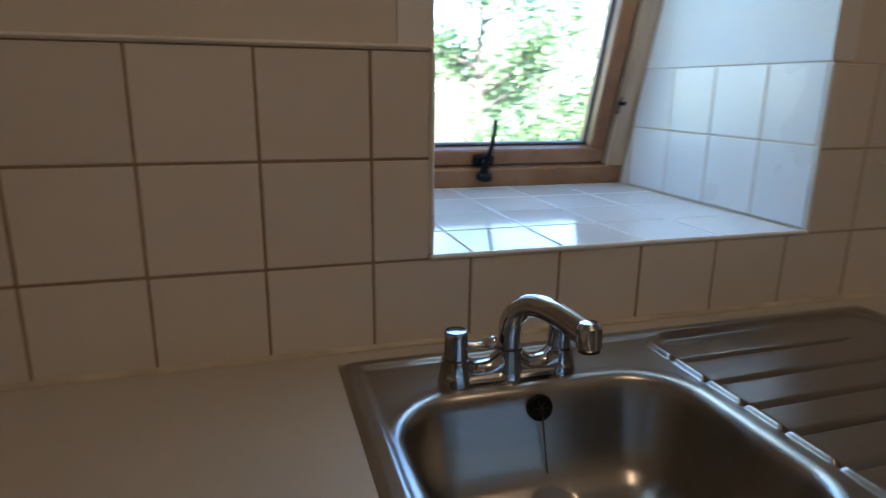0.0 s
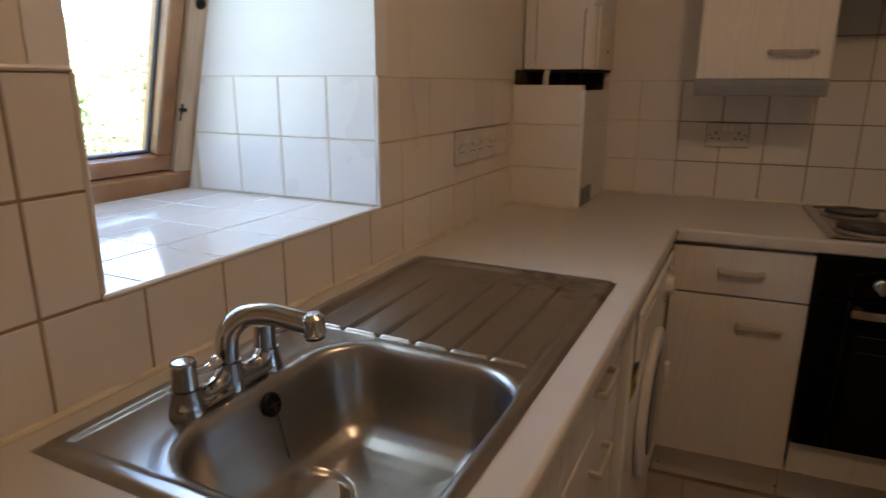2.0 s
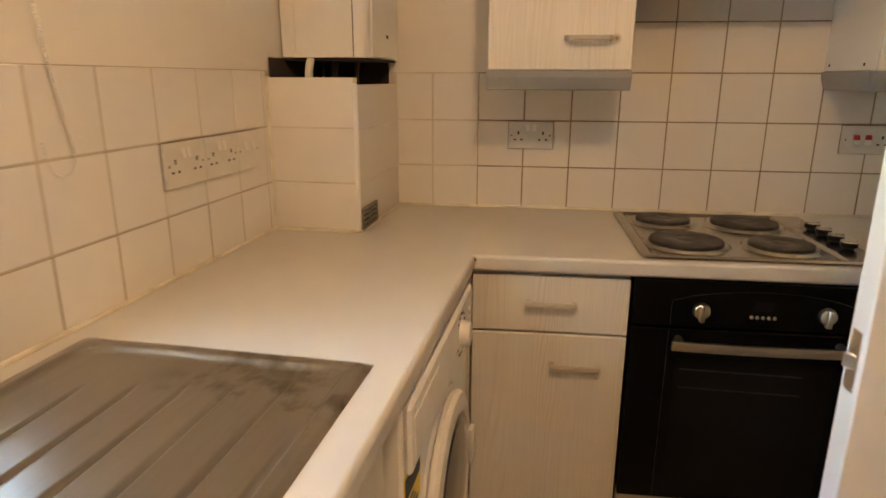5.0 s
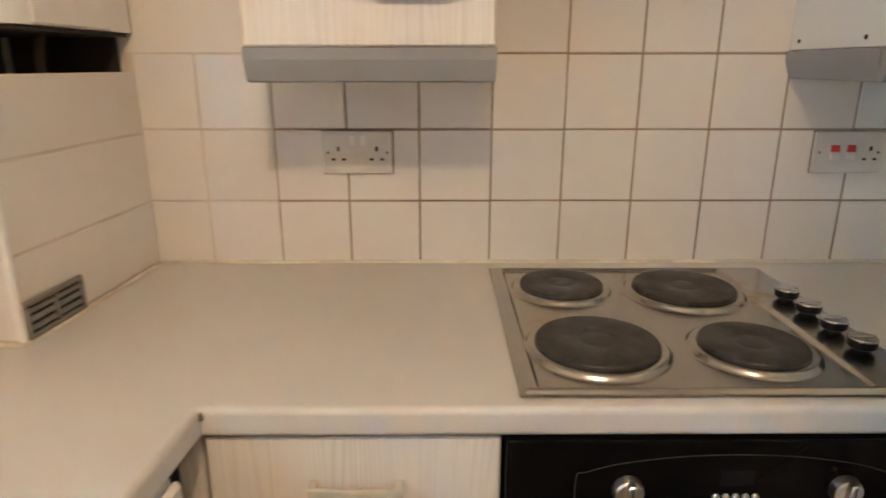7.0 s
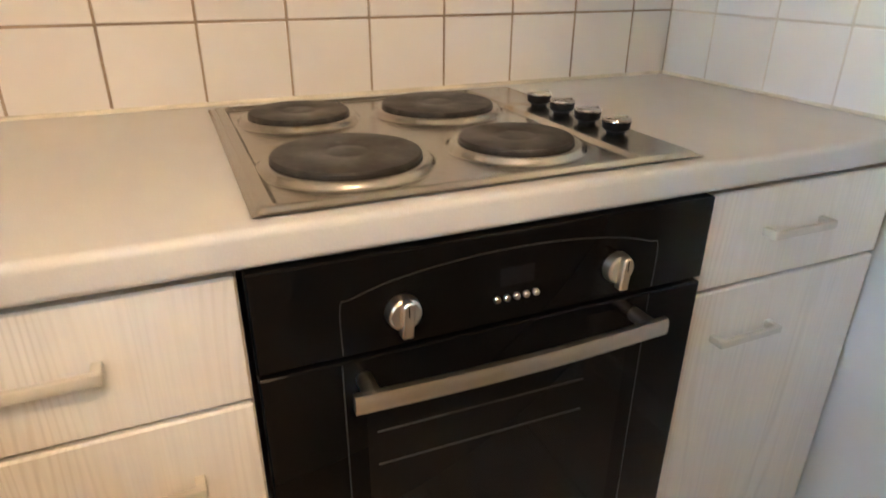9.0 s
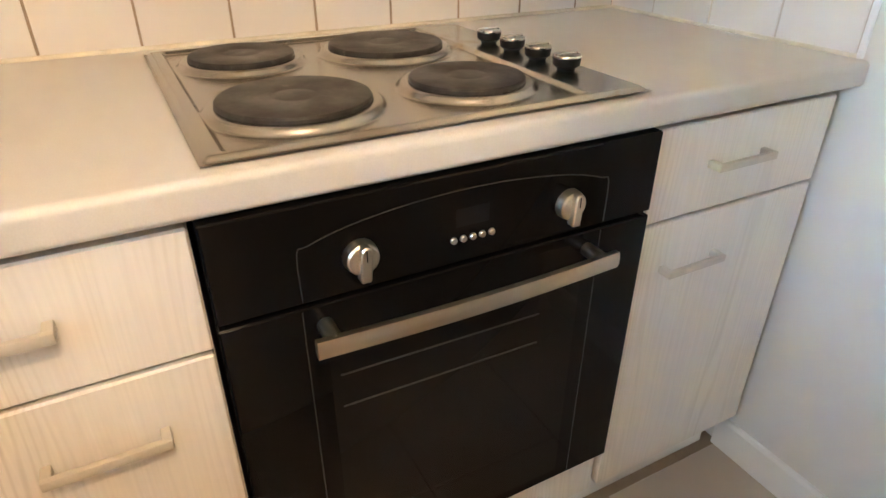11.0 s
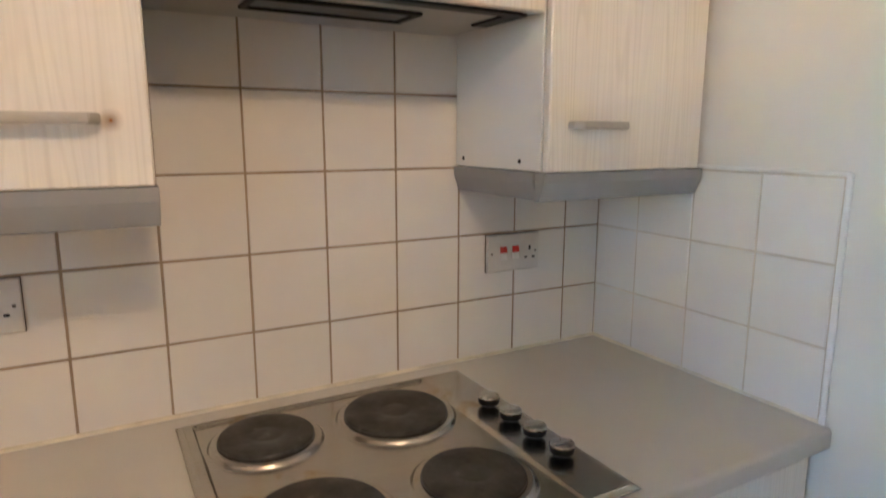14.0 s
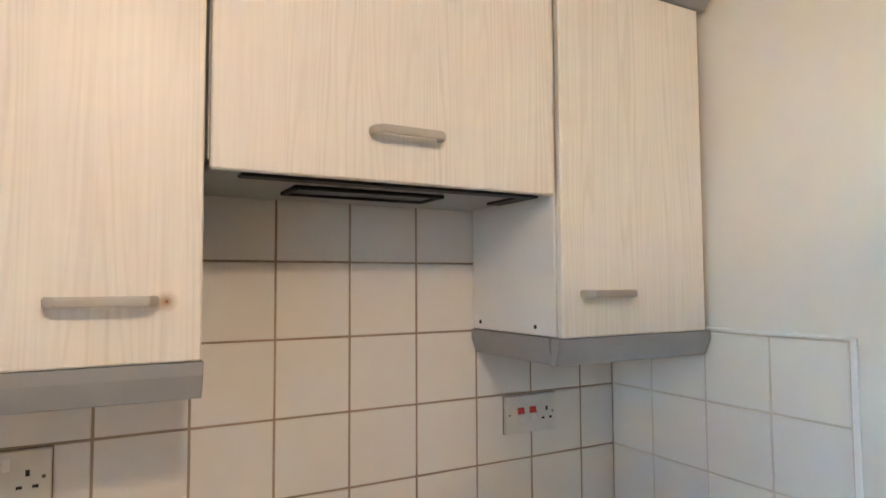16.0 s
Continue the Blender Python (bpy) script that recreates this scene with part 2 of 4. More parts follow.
def lathe(bm, place, axis, profile, seg=32):
    """A turned shape: profile rows of (radius, height) along axis from place."""
    t = bmesh.new()
    rings = []
    for r, h in profile:
        if r <= 1e-6:
            rings.append([t.verts.new((0, 0, h))])
        else:
            rings.append([t.verts.new((r * math.cos(2 * math.pi * k / seg), r * math.sin(2 * math.pi * k / seg), h)) for k in range(seg)])
    for a, b in zip(rings, rings[1:]):
        for k in range(seg):
            q = [a[k % len(a)], a[(k + 1) % len(a)], b[(k + 1) % len(b)], b[k % len(b)]]
            q = list(dict.fromkeys(q))
            if len(q) > 2:
                t.faces.new(q)
    bmesh.ops.recalc_face_normals(t, faces=t.faces)
    turn = Vector((0, 0, 1)).rotation_difference(Vector(axis).normalized()).to_matrix().to_4x4()
    return merge(bm, t, Matrix.Translation(place) @ turn)


def rod(bm, a, b, r, seg=16, ease=0.15):
    a, b = Vector(a), Vector(b)
    h = (b - a).length
    e = min(r * ease, h / 3)
    return lathe(bm, a, b - a, [(0, 0), (r - e, 0), (r, e), (r, h - e), (r - e, h), (0, h)], seg)


def smooth_path(points, steps=8):
    p = [Vector(q) for q in points]
    p = [2 * p[0] - p[1]] + p + [2 * p[-1] - p[-2]]
    out = []
    for i in range(1, len(p) - 2):
        for k in range(steps):
            u = k / steps
            a, b, c, d = p[i - 1 : i + 3]
            out.append(0.5 * (2 * b + (c - a) * u + (2 * a - 5 * b + 4 * c - d) * u * u + (3 * b - a - 3 * c + d) * u**3))
    return out + [p[-2]]


def tube(bm, points, r, seg=16, steps=8, flat=1.0):
    path = smooth_path(points, steps)
    radius = r if callable(r) else (lambda u: r)
    t = bmesh.new()
    side, rings = None, []
    for i, q in enumerate(path):
        d = (path[min(i + 1, len(path) - 1)] - path[max(i - 1, 0)]).normalized()
        if side is None:
            side = d.orthogonal().normalized()
        side = (side - d * side.dot(d)).normalized()
        up = d.cross(side)
        w = radius(i / (len(path) - 1))
        rings.append([t.verts.new(q + w * (side * math.cos(2 * math.pi * k / seg) + flat * up * math.sin(2 * math.pi * k / seg))) for k in range(seg)])
    for a, b in zip(rings, rings[1:]):
        for k in range(seg):
            t.faces.new([a[k], a[(k + 1) % seg], b[(k + 1) % seg], b[k]])
    t.faces.new(rings[0][::-1])
    t.faces.new(rings[-1])
    bmesh.ops.recalc_face_normals(t, faces=t.faces)
    return merge(bm, t)


def prism(bm, outline, plane, lo, hi, r=0.0):
    """An outline in a plane ("xz", "yz" or "xy"), drawn out from lo to hi along the third axis."""
    ax = ["xyz".index(plane[0]), "xyz".index(plane[1])]
    third = 3 - sum(ax)
    t = bmesh.new()
    ends = []
    for h in (lo, hi):
        vs = []
        for a, b in outline:
            co = [0, 0, 0]
            co[ax[0]], co[ax[1]], co[third] = a, b, h
            vs.append(t.verts.new(co))
        ends.append(vs)
    n = len(outline)
    t.faces.new(ends[0])
    t.faces.new(ends[1][::-1])
    for k in range(n):
        t.faces.new([ends[0][k], ends[0][(k + 1) % n], ends[1][(k + 1) % n], ends[1][k]])
    bmesh.ops.recalc_face_normals(t, faces=t.faces)
    if r > 0:
        bmesh.ops.bevel(t, geom=t.edges[:], offset=r, segments=1, profile=0.5, affect="EDGES")
    return merge(bm, t)


def finish(name, bm, material, m=None, angle=28):
    if m is not None:
        bmesh.ops.transform(bm, matrix=m, verts=bm.verts)
    me = bpy.data.meshes.new(name)
    bm.to_mesh(me)
    bm.free()
    me.materials.append(material)
    me.shade_smooth()
    me.set_sharp_from_angle(angle=radians(angle))
    return me


IDENT = Matrix.Identity(4)
# The window run stands a little askew to the cooker wall.
SKEW = pose(0, 0.986, 0, 0, 0, -4.17)


def thing(name, base, label, category, group="", kind="", m=IDENT):
    ob = new(name)
    ob.empty_display_size = 0.05
    ob.matrix_basis = m @ Matrix.Translation(base)
    return tagged(ob, label, category, group, kind)


def world_of(ob):
    return ob.matrix_basis if ob.parent is None else world_of(ob.parent) @ ob.matrix_basis


def part(name, bm, material, parent, label="", m=IDENT, angle=28, kind=""):
    """One mesh under a thing or a part; its shape is given in the room's own metres (m: the frame it is drawn in)."""
    ob = new(name, finish(name, bm, material, None, angle))
    ob.parent = parent
    ob.matrix_basis = world_of(parent).inverted() @ m
    return tagged(ob, label, kind=kind)


def solid(name, bm, material, label, category, kind="structure", m=IDENT, angle=28):
    ob = new(name, finish(name, bm, material, None, angle))
    ob.matrix_basis = m
    return tagged(ob, label, category, kind=kind)


def shape():
    return bmesh.new()

# ---- structure ----
ZTOP = 2.4
b = shape()
box(b, (0.004, -1.17, 0), (0.15, 1.02, ZTOP))
wall_east = solid("wall_east", b, wall_paint, "cream painted kitchen wall with white tiled splashback", "wall")
b = shape()
for lo, hi in (((-1.38, 0), (0.15, ZTOP)), ((-3.8, 0), (-2.2, ZTOP)), ((-2.2, 2.03), (-1.38, ZTOP))):
    box(b, (lo[0], -1.17, lo[1]), (hi[0], -1.024, hi[1]))
wall_south = solid("wall_south", b, wall_paint, "cream painted wall with a doorway and tiled splashback", "wall")
b = shape()
box(b, (-3.8, -1.024, 0), (-3.65, 1.6, ZTOP))
solid("wall_west", b, wall_paint, "plain cream painted wall", "wall")
# Unseen walls added behind the doorway to keep outside light out.
b = shape()
box(b, (-2.75, -2.25, 0), (-0.85, -2.15, ZTOP))
box(b, (-2.75, -2.15, 0), (-2.65, -1.17, ZTOP))
box(b, (-0.95, -2.15, 0), (-0.85, -1.17, ZTOP))
solid("wall_hall", b, wall_paint, "plain cream wall added unseen to close off the doorway", "wall")
WL, WR, SILL = -2.05, -1.32, 1.048
b = shape()
box(b, (-3.9, 0.004, 0), (0.2, 0.75, SILL - 0.004))
box(b, (-3.9, 0.004, SILL - 0.004), (WL, 0.75, ZTOP))
box(b, (WR, 0.004, SILL - 0.004), (0.2, 0.75, ZTOP))
box(b, (WL, 0.004, 2.02), (WR, 0.75, ZTOP))
wall_north = solid("wall_north", b, wall_paint, "cream painted wall with a deep window recess", "wall", m=SKEW)
b = shape()
box(b, (WR - 0.003, 0.001, 1.355), (WR + 0.05, 0.56, 2.02))
box(b, (WL - 0.05, 0.001, SILL), (WL + 0.003, 0.60, 2.02))
box(b, (WL + 0.003, 0.001, 2.017), (WR - 0.003, 0.5, 2.05))
part("window_reveal", b, reveal_paint, wall_north, "white painted window reveal", SKEW)
b = shape()
box(b, (-3.8, -2.25, ZTOP), (0.2, 1.6, ZTOP + 0.1))
solid("ceiling", b, ceiling_paint, "plain white painted ceiling", "ceiling")
b = shape()
box(b, (-3.8, -2.25, -0.12), (0.2, 1.3, -0.004))
floor = solid("floor", b, grout, "beige ceramic tiled kitchen floor", "floor")
b = shape()
prism(b, [(-1.0235, 0.0), (-1.0235, 0.082), (-1.016, 0.082), (-1.010, 0.076), (-1.008, 0.06), (-1.008, 0.0)], "yz", -1.35, -0.548)
solid("baseboard", b, gloss_white, "white gloss painted skirting board", "skirting board")

# ---- worktop, in the two runs' corner ----
BOWL = (-2.162, -1.745, -0.535, -0.183)
TOP, UNDER = 0.906, 0.864


b = bmesh.new()
HL, HR, HB, HT = -2.191, -1.229, -0.542, -0.058
FRONT, WEST = -0.614, -3.5


def skewed(x, y):
    q = SKEW @ Vector((x, y, 0))
    return (q.x, q.y)


f0, f1 = skewed(-2.0, FRONT), skewed(0.0, FRONT)
EDGE = -0.617
inner = (EDGE, f0[1] + (EDGE - f0[0]) * (f1[1] - f0[1]) / (f1[0] - f0[0]))
corner = (0.003, skewed(0.0, 0.002)[1])
plan = [
    [(0.003, -1.0175), (EDGE, -1.0175), inner, corner],
    [corner, inner, skewed(HR, FRONT), skewed(HR, HB), skewed(HR, HT), skewed(HR, 0.003)],
    [skewed(HR, 0.003), skewed(HR, HT), skewed(HL, HT), skewed(HL, 0.003)],
    [skewed(HR, HB), skewed(HR, FRONT), skewed(HL, FRONT), skewed(HL, HB)],
    [skewed(HL, 0.003), skewed(HL, HT), skewed(HL, HB), skewed(HL, FRONT), skewed(WEST, FRONT), skewed(WEST, 0.003)],
]
for poly in plan:
    b.faces.new([b.verts.new((x, y, TOP)) for x, y in poly])
bmesh.ops.remove_doubles(b, verts=b.verts, dist=1e-5)
lower = bmesh.ops.extrude_face_region(b, geom=b.faces[:])["geom"]
bmesh.ops.translate(b, vec=(0, 0, UNDER - TOP), verts=[v for v in lower if isinstance(v, bmesh.types.BMVert)])
bmesh.ops.recalc_face_normals(b, faces=b.faces)


def on_front(v):
    q = SKEW.inverted() @ v.co
    return abs(q.y - FRONT) < 1e-4 or (abs(v.co.x - EDGE) < 1e-4)


nosing = [e for e in b.edges if all(on_front(v) for v in e.verts) and abs(e.verts[0].co.z - e.verts[1].co.z) < 1e-5]
bmesh.ops.bevel(b, geom=nosing, offset=0.010, segments=8, profile=0.5, affect="EDGES")
worktop = solid("worktop", b, laminate, "beige speckled laminate worktop with a rounded front edge", "worktop", "", angle=4)

b = shape()
lathe(b, (inner[0] - 0.0006, inner[1] - 0.001, TOP - 0.010), (-1, -1, 0.6), [(0.0, 0.0022), (0.0035, 0.0018), (0.006, 0.0)], 12)
part("edge_chip", b, dull_brown, worktop, "small dark chip in the inner corner")

# ---- sealant along the worktop ----
b = shape()
rod(b, (-0.003, -1.018, TOP + 0.002), (-0.003, 0.73, TOP + 0.002), 0.005, 8)
rod(b, (-0.003, -1.0195, TOP + 0.002), (-0.6, -1.0195, TOP + 0.002), 0.005, 8)
part("sealant", b, caulk, wall_east, "cream sealant bead along the worktop")
b = shape()
rod(b, (-3.5, -0.003, TOP + 0.002), (-0.41, -0.003, TOP + 0.002), 0.006, 8)
part("sealant", b, caulk, wall_north, "cream sealant bead along the worktop", SKEW)

# ---- sink ----


def rounded_depth(x, y, lox, hix, loy, hiy, r):
    """How far inside a rounded rectangle each point lies."""
    cx, cy, hx, hy = (lox + hix) / 2, (loy + hiy) / 2, (hix - lox) / 2 - r, (hiy - loy) / 2 - r
    qx, qy = np.abs(x - cx) - hx, np.abs(y - cy) - hy
    out = np.hypot(np.maximum(qx, 0), np.maximum(qy, 0)) + np.minimum(np.maximum(qx, qy), 0) - r
    return -out


def ease(u):
    u = np.clip(u, 0, 1)
    return u * u * (3 - 2 * u)


def grid_mesh(name, xs, ys, z, material, skip=None):
    nx, ny = len(xs), len(ys)
    gx, gy = np.meshgrid(xs, ys, indexing="ij")
    verts = np.stack([gx, gy, z], -1).reshape(-1, 3)
    idx = np.arange(nx * ny).reshape(nx, ny)
    quads = np.stack([idx[:-1, :-1], idx[1:, :-1], idx[1:, 1:], idx[:-1, 1:]], -1).reshape(-1, 4)
    me = bpy.data.meshes.new(name)
    me.from_pydata(verts.tolist(), [], quads.tolist())
    me.materials.append(material)
    me.shade_smooth()
    return me


SX0, SX1, SY0, SY1 = -2.204, -1.216, -0.555, -0.045
xs = np.arange(SX0, SX1 + 1e-6, 0.0022)
ys = np.arange(SY0, SY1 + 1e-6, 0.0022)
gx, gy = np.meshgrid(xs, ys, indexing="ij")
edge = rounded_depth(gx, gy, xs[0], xs[-1], ys[0], ys[-1], 0.022)
z = 0.0005 + 0.007 * ease(edge / 0.010) - 0.0052 * ease((edge - 0.026) / 0.007)
# drainer: a shallow tray with ribs that run out towards the far end
tray = rounded_depth(gx, gy, -1.716, -1.248, -0.530, -0.075, 0.06)
z -= 0.003 * ease(tray / 0.012) + 0.005 * ease(tray / 0.012) * ease((gx + 1.35) / -0.36)
lip = np.exp(-((rounded_depth(gx, gy, -1.716, -1.248, -0.530, -0.075, 0.05) / 0.004) ** 2))
z += 0.002 * lip
d = rounded_depth(gx, gy, BOWL[0], BOWL[1], BOWL[2], BOWL[3], 0.098)
z += 0.002 * ease((d + 0.03) / 0.02) * ease(-d / 0.004)
knots = np.array([0, 0.004, 0.010, 0.018, 0.026, 0.035, 0.048, 0.064, 0.083, 0.108, 0.138, 0.2])
depth = np.array([0, 0.0012, 0.009, 0.042, 0.075, 0.100, 0.122, 0.136, 0.1445, 0.149, 0.152, 0.155])
z -= np.where(d > 0, np.interp(d, knots, depth), 0)
for _ in range(7):
    z[1:-1, 1:-1] = 0.5 * z[1:-1, 1:-1] + 0.125 * (z[:-2, 1:-1] + z[2:, 1:-1] + z[1:-1, :-2] + z[1:-1, 2:])
flat = ease((gy + 0.514) / 0.005) * ease((-0.105 - gy) / 0.005)
for y0 in (-0.166, -0.240, -0.311, -0.377, -0.450):
    flat = flat * (1 - np.exp(-(((gy - y0) / 0.0052) ** 2)))
run_out = -1.40 + 0.28 * (-0.15 - gy)
for y0 in (-0.166, -0.240, -0.311, -0.377, -0.450):
    z -= 0.0058 * np.exp(-(((gy - y0) / 0.0034) ** 2)) * ease((gx + 1.724) / 0.01) * ease((run_out + 0.04 - gx) / 0.05)
z += 0.0048 * flat * ease((gx + 1.724) / 0.0045) * (1 - ease((gx + 1.66) / (run_out + 1.66)))
DRAIN = (-1.951, -0.283)
hole = np.hypot(gx - DRAIN[0], gy - DRAIN[1])
z -= 0.006 * ease((0.05 - hole) / 0.012)
inset = thing("kitchen_sink", (-1.7, -0.3, TOP), "brushed stainless steel inset sink with a ribbed drainer", "sink", m=SKEW)
pan = new("sink_pan", grid_mesh("sink_pan", xs, ys, z + TOP, sink_steel))
pan.parent, pan.matrix_basis = inset, world_of(inset).inverted() @ SKEW
b = shape()
FLOORZ = TOP - 0.1535
lathe(b, (DRAIN[0], DRAIN[1], FLOORZ - 0.004), (0, 0, 1), [(0.018, -0.012), (0.020, 0.0), (0.027, 0.004), (0.036, 0.006), (0.041, 0.004), (0.043, 0.0)], 40)
waste = part("waste_ring", b, chrome, inset, "chrome sink waste ring", SKEW)
b = shape()
lathe(b, (DRAIN[0], DRAIN[1], FLOORZ - 0.006), (0, 0, 1), [(0.0, 0.0), (0.021, 0.0), (0.021, -0.02), (0, -0.02)], 32)
part("waste_hole", b, rubber, waste, "dark waste opening", SKEW)
b = shape()
OV, on = Vector((-1.952, -0.2000, 0.882)), Vector((0, -1, 0.28)).normalized()
lathe(b, OV, on, [(0.0, 0.004), (0.011, 0.004), (0.012, 0.006), (0.0145, 0.006), (0.018, 0.003), (0.018, -0.004)], 32)
rose = part("overflow_rose", b, black_plastic, inset, "black slotted overflow rose", SKEW)
b = shape()
sideways = on.cross(Vector((1, 0, 0))).normalized()
for k in range(3):
    a = math.radians(60 * k)
    w = Vector((math.cos(a), 0, 0)) + sideways * math.sin(a)
    rod(b, OV + on * 0.0062 - w * 0.010, OV + on * 0.0062 + w * 0.010, 0.0013, 8)
part("overflow_bars", b, mat("dull_dark_metal", (0.035, 0.033, 0.03), 0.6, 0.4), rose, "", SKEW)
b = shape()
chain_path = smooth_path([OV + on * 0.007, (-1.950, -0.216, 0.84), (-1.947, -0.226, 0.79), (-1.945, -0.240, 0.765), (-1.948, -0.254, 0.759)], 14)
for q in chain_path:
    lathe(b, q - Vector((0, 0, 0.0016)), (0, 0, 1), [(0, 0), (0.0013, 0.0006), (0.0017, 0.0016), (0.0013, 0.0026), (0, 0.0032)], 8)
part("plug_chain", b, mat("tarnished_chain", (0.09, 0.08, 0.07), 0.4, 0.8), inset, "thin dark ball chain hanging from the overflow", SKEW)

# ---- mixer tap ----
tap = thing("mixer_tap", (-1.980, -0.152, TOP + 0.004), "chrome bridge mixer tap with a swan-neck spout", "tap", m=SKEW)
TZ = TOP + 0.004
TY, TC, TH = -0.152, -1.980, 0.077
b = shape()
box(b, (TC - TH, TY - 0.019, TZ), (TC + TH, TY + 0.019, TZ + 0.014), 0.004)
tube(b, [(TC - TH, TY, TZ + 0.028), (TC - 0.056, TY, TZ + 0.015), (TC - 0.026, TY, TZ + 0.016), (TC, TY, TZ + 0.030), (TC + 0.026, TY, TZ + 0.016), (TC + 0.056, TY, TZ + 0.015), (TC + TH, TY, TZ + 0.028)], lambda u: 0.0155 + 0.004 * abs(2 * u - 1) ** 3, 20)
lathe(b, (TC, TY, TZ), (0, 0, 1), [(0.022, 0), (0.0215, 0.012), (0.0185, 0.032), (0.0180, 0.046), (0.0, 0.047)], 32)
bridge = part("bridge_body", b, chrome, tap, "", SKEW)
for px in (TC - TH, TC + TH):
    b = shape()
    lathe(b, (px, TY, TZ), (0, 0, 1), [(0.0245, 0), (0.0245, 0.005), (0.0222, 0.014), (0.0200, 0.026), (0.0192, 0.036), (0, 0.037)], 32)
    part("pillar", b, chrome, tap, "", SKEW)
    b = shape()
    lathe(b, (px, TY, TZ + 0.036), (0, 0, 1), [(0.0150, 0), (0.0166, 0.002), (0.0162, 0.030), (0.0166, 0.033), (0.0165, 0.0375), (0.0150, 0.0395), (0.014, 0.0390), (0.0, 0.0395)], 32)
    tube(b, [(px + 0.012, TY - 0.002, TZ + 0.054), (px + 0.026, TY - 0.004, TZ + 0.052), (px + 0.038, TY - 0.005, TZ + 0.052), (px + 0.045, TY - 0.006, TZ + 0.054), (px + 0.051, TY - 0.006, TZ + 0.056), (px + 0.053, TY - 0.006, TZ + 0.056)], lambda u: 0.0046 + 0.0046 * math.sin(2.6 * u * u) * (u > 0) , 16)
    lever = part("tap_lever", b, chrome, tap, "", SKEW)
    b = shape()
    lathe(b, (px, TY, TZ + 0.0748), (0, 0, 1), [(0.0150, -0.001), (0.0150, 0.0009), (0.0138, 0.0009), (0.0138, -0.001)], 32)
    part("cap_ring", b, rubber, lever, "thin dark ring round the cap", SKEW)
b = shape()
tube(b, [(TC, TY, TZ + 0.030), (TC, TY, TZ + 0.066), (TC + 0.004, TY - 0.004, TZ + 0.090), (TC + 0.017, TY - 0.022, TZ + 0.109), (TC + 0.032, TY - 0.050, TZ + 0.112), (TC + 0.046, TY - 0.080, TZ + 0.105), (TC + 0.056, TY - 0.104, TZ + 0.097)], lambda u: 0.0152 + 0.001 * math.sin(3 * u), 24, 10)
spout = part("spout", b, chrome, tap, "", SKEW)
b = shape()
lathe(b, (TC, TY, TZ + 0.044), (0, 0, 1), [(0.0150, 0), (0.0186, 0.0), (0.0186, 0.0016), (0.0150, 0.0016)], 32)
part("swivel_seam", b, rubber, spout, "thin dark swivel seam", SKEW)
b = shape()
lathe(b, (TC + 0.057, TY - 0.108, TZ + 0.1135), (0.04, -0.08, -1), [(0.0, -0.002), (0.011, -0.001), (0.0165, 0.005), (0.0168, 0.030), (0.0145, 0.033), (0.012, 0.033), (0.011, 0.028), (0, 0.028)], 32)
nozzle = part("spout_nozzle", b, chrome, spout, "", SKEW)
b = shape()
lathe(b, (TC + 0.0583, TY - 0.1106, TZ + 0.0812), (0.04, -0.08, -1), [(0.0125, 0.0), (0.0138, 0.0), (0.0138, 0.004), (0.0115, 0.005), (0.0, 0.004)], 28)
part("aerator", b, rubber, tap, "dark aerator ring", SKEW)

# ---- window ----
WF = SKEW @ pose(0, 0.632, SILL, 15.6, 0, 0)
win = tagged(new("window_1"), "varnished pine roof window set in a sloped recess", "window", kind="structure")
win.matrix_basis = WF
H = 0.98
b = shape()
for lo, hi in (((WL, 0, 0), (WR, 0.10, 0.052)), ((WL, 0, 0.052), (WL + 0.058, 0.10, H)), ((WL, 0, H), (WR, 0.10, H + 0.06))):
    box(b, lo, hi, 0.003)
part("window_frame", b, pine, win, "varnished pine window frame", WF)
b = shape()
box(b, (WR - 0.056, 0.0, 0.052), (WR, 0.10, H), 0.003)
jamb = part("window_jamb", b, pine_pale, win, "worn pale pine jamb", WF)
b = shape()
SL, SR = WL + 0.062, WR - 0.060
for lo, hi in (((SL, 0.016, 0.056), (SR, 0.085, 0.098)), ((SL, 0.016, 0.098), (SL + 0.046, 0.085, H - 0.01)), ((SR - 0.046, 0.016, 0.098), (SR, 0.085, H - 0.01)), ((SL, 0.016, H - 0.05), (SR, 0.085, H - 0.008))):
    box(b, lo, hi, 0.004)
sash = part("sash", b, pine, win, "varnished pine sash", WF)
b = shape()
box(b, (SL + 0.044, 0.052, 0.094), (SR - 0.044, 0.056, H - 0.048))
pane = part("pane", b, glass, win, "clear glass pane", WF)
pane.visible_shadow = False
b = shape()
box(b, (SR - 0.05, 0.046, 0.098), (SR - 0.046, 0.062, H - 0.05), 0.001)
box(b, (SL + 0.046, 0.046, 0.098), (SR - 0.046, 0.062, 0.102), 0.001)
part("glazing_gasket", b, rubber, sash, "dark glazing gasket", WF)
b = shape()
HX0 = -1.735
box(b, (HX0 - 0.028, 0.002, 0.058), (HX0 + 0.028, 0.017, 0.088), 0.004)
lathe(b, (HX0, -0.012, 0.030), (0, 0, 1), [(0, 0), (0.020, 0), (0.022, 0.004), (0.020, 0.014), (0.012, 0.02), (0.010, 0.05), (0, 0.05)], 24)
tube(b, [(HX0, -0.006, 0.068), (HX0 + 0.004, -0.018, 0.10), (HX0 + 0.008, -0.022, 0.15), (HX0 + 0.009, -0.020, 0.19)], lambda u: 0.0075 - 0.002 * u, 12)
part("window_handle", b, black_plastic, sash, "black plastic window handle", WF)
b = shape()
lathe(b, (WR - 0.030, -0.001, 0.50), (0, -1, 0), [(0, 0.003), (0.006, 0.003), (0.007, 0.006), (0.013, 0.006), (0.015, 0.0)], 24)
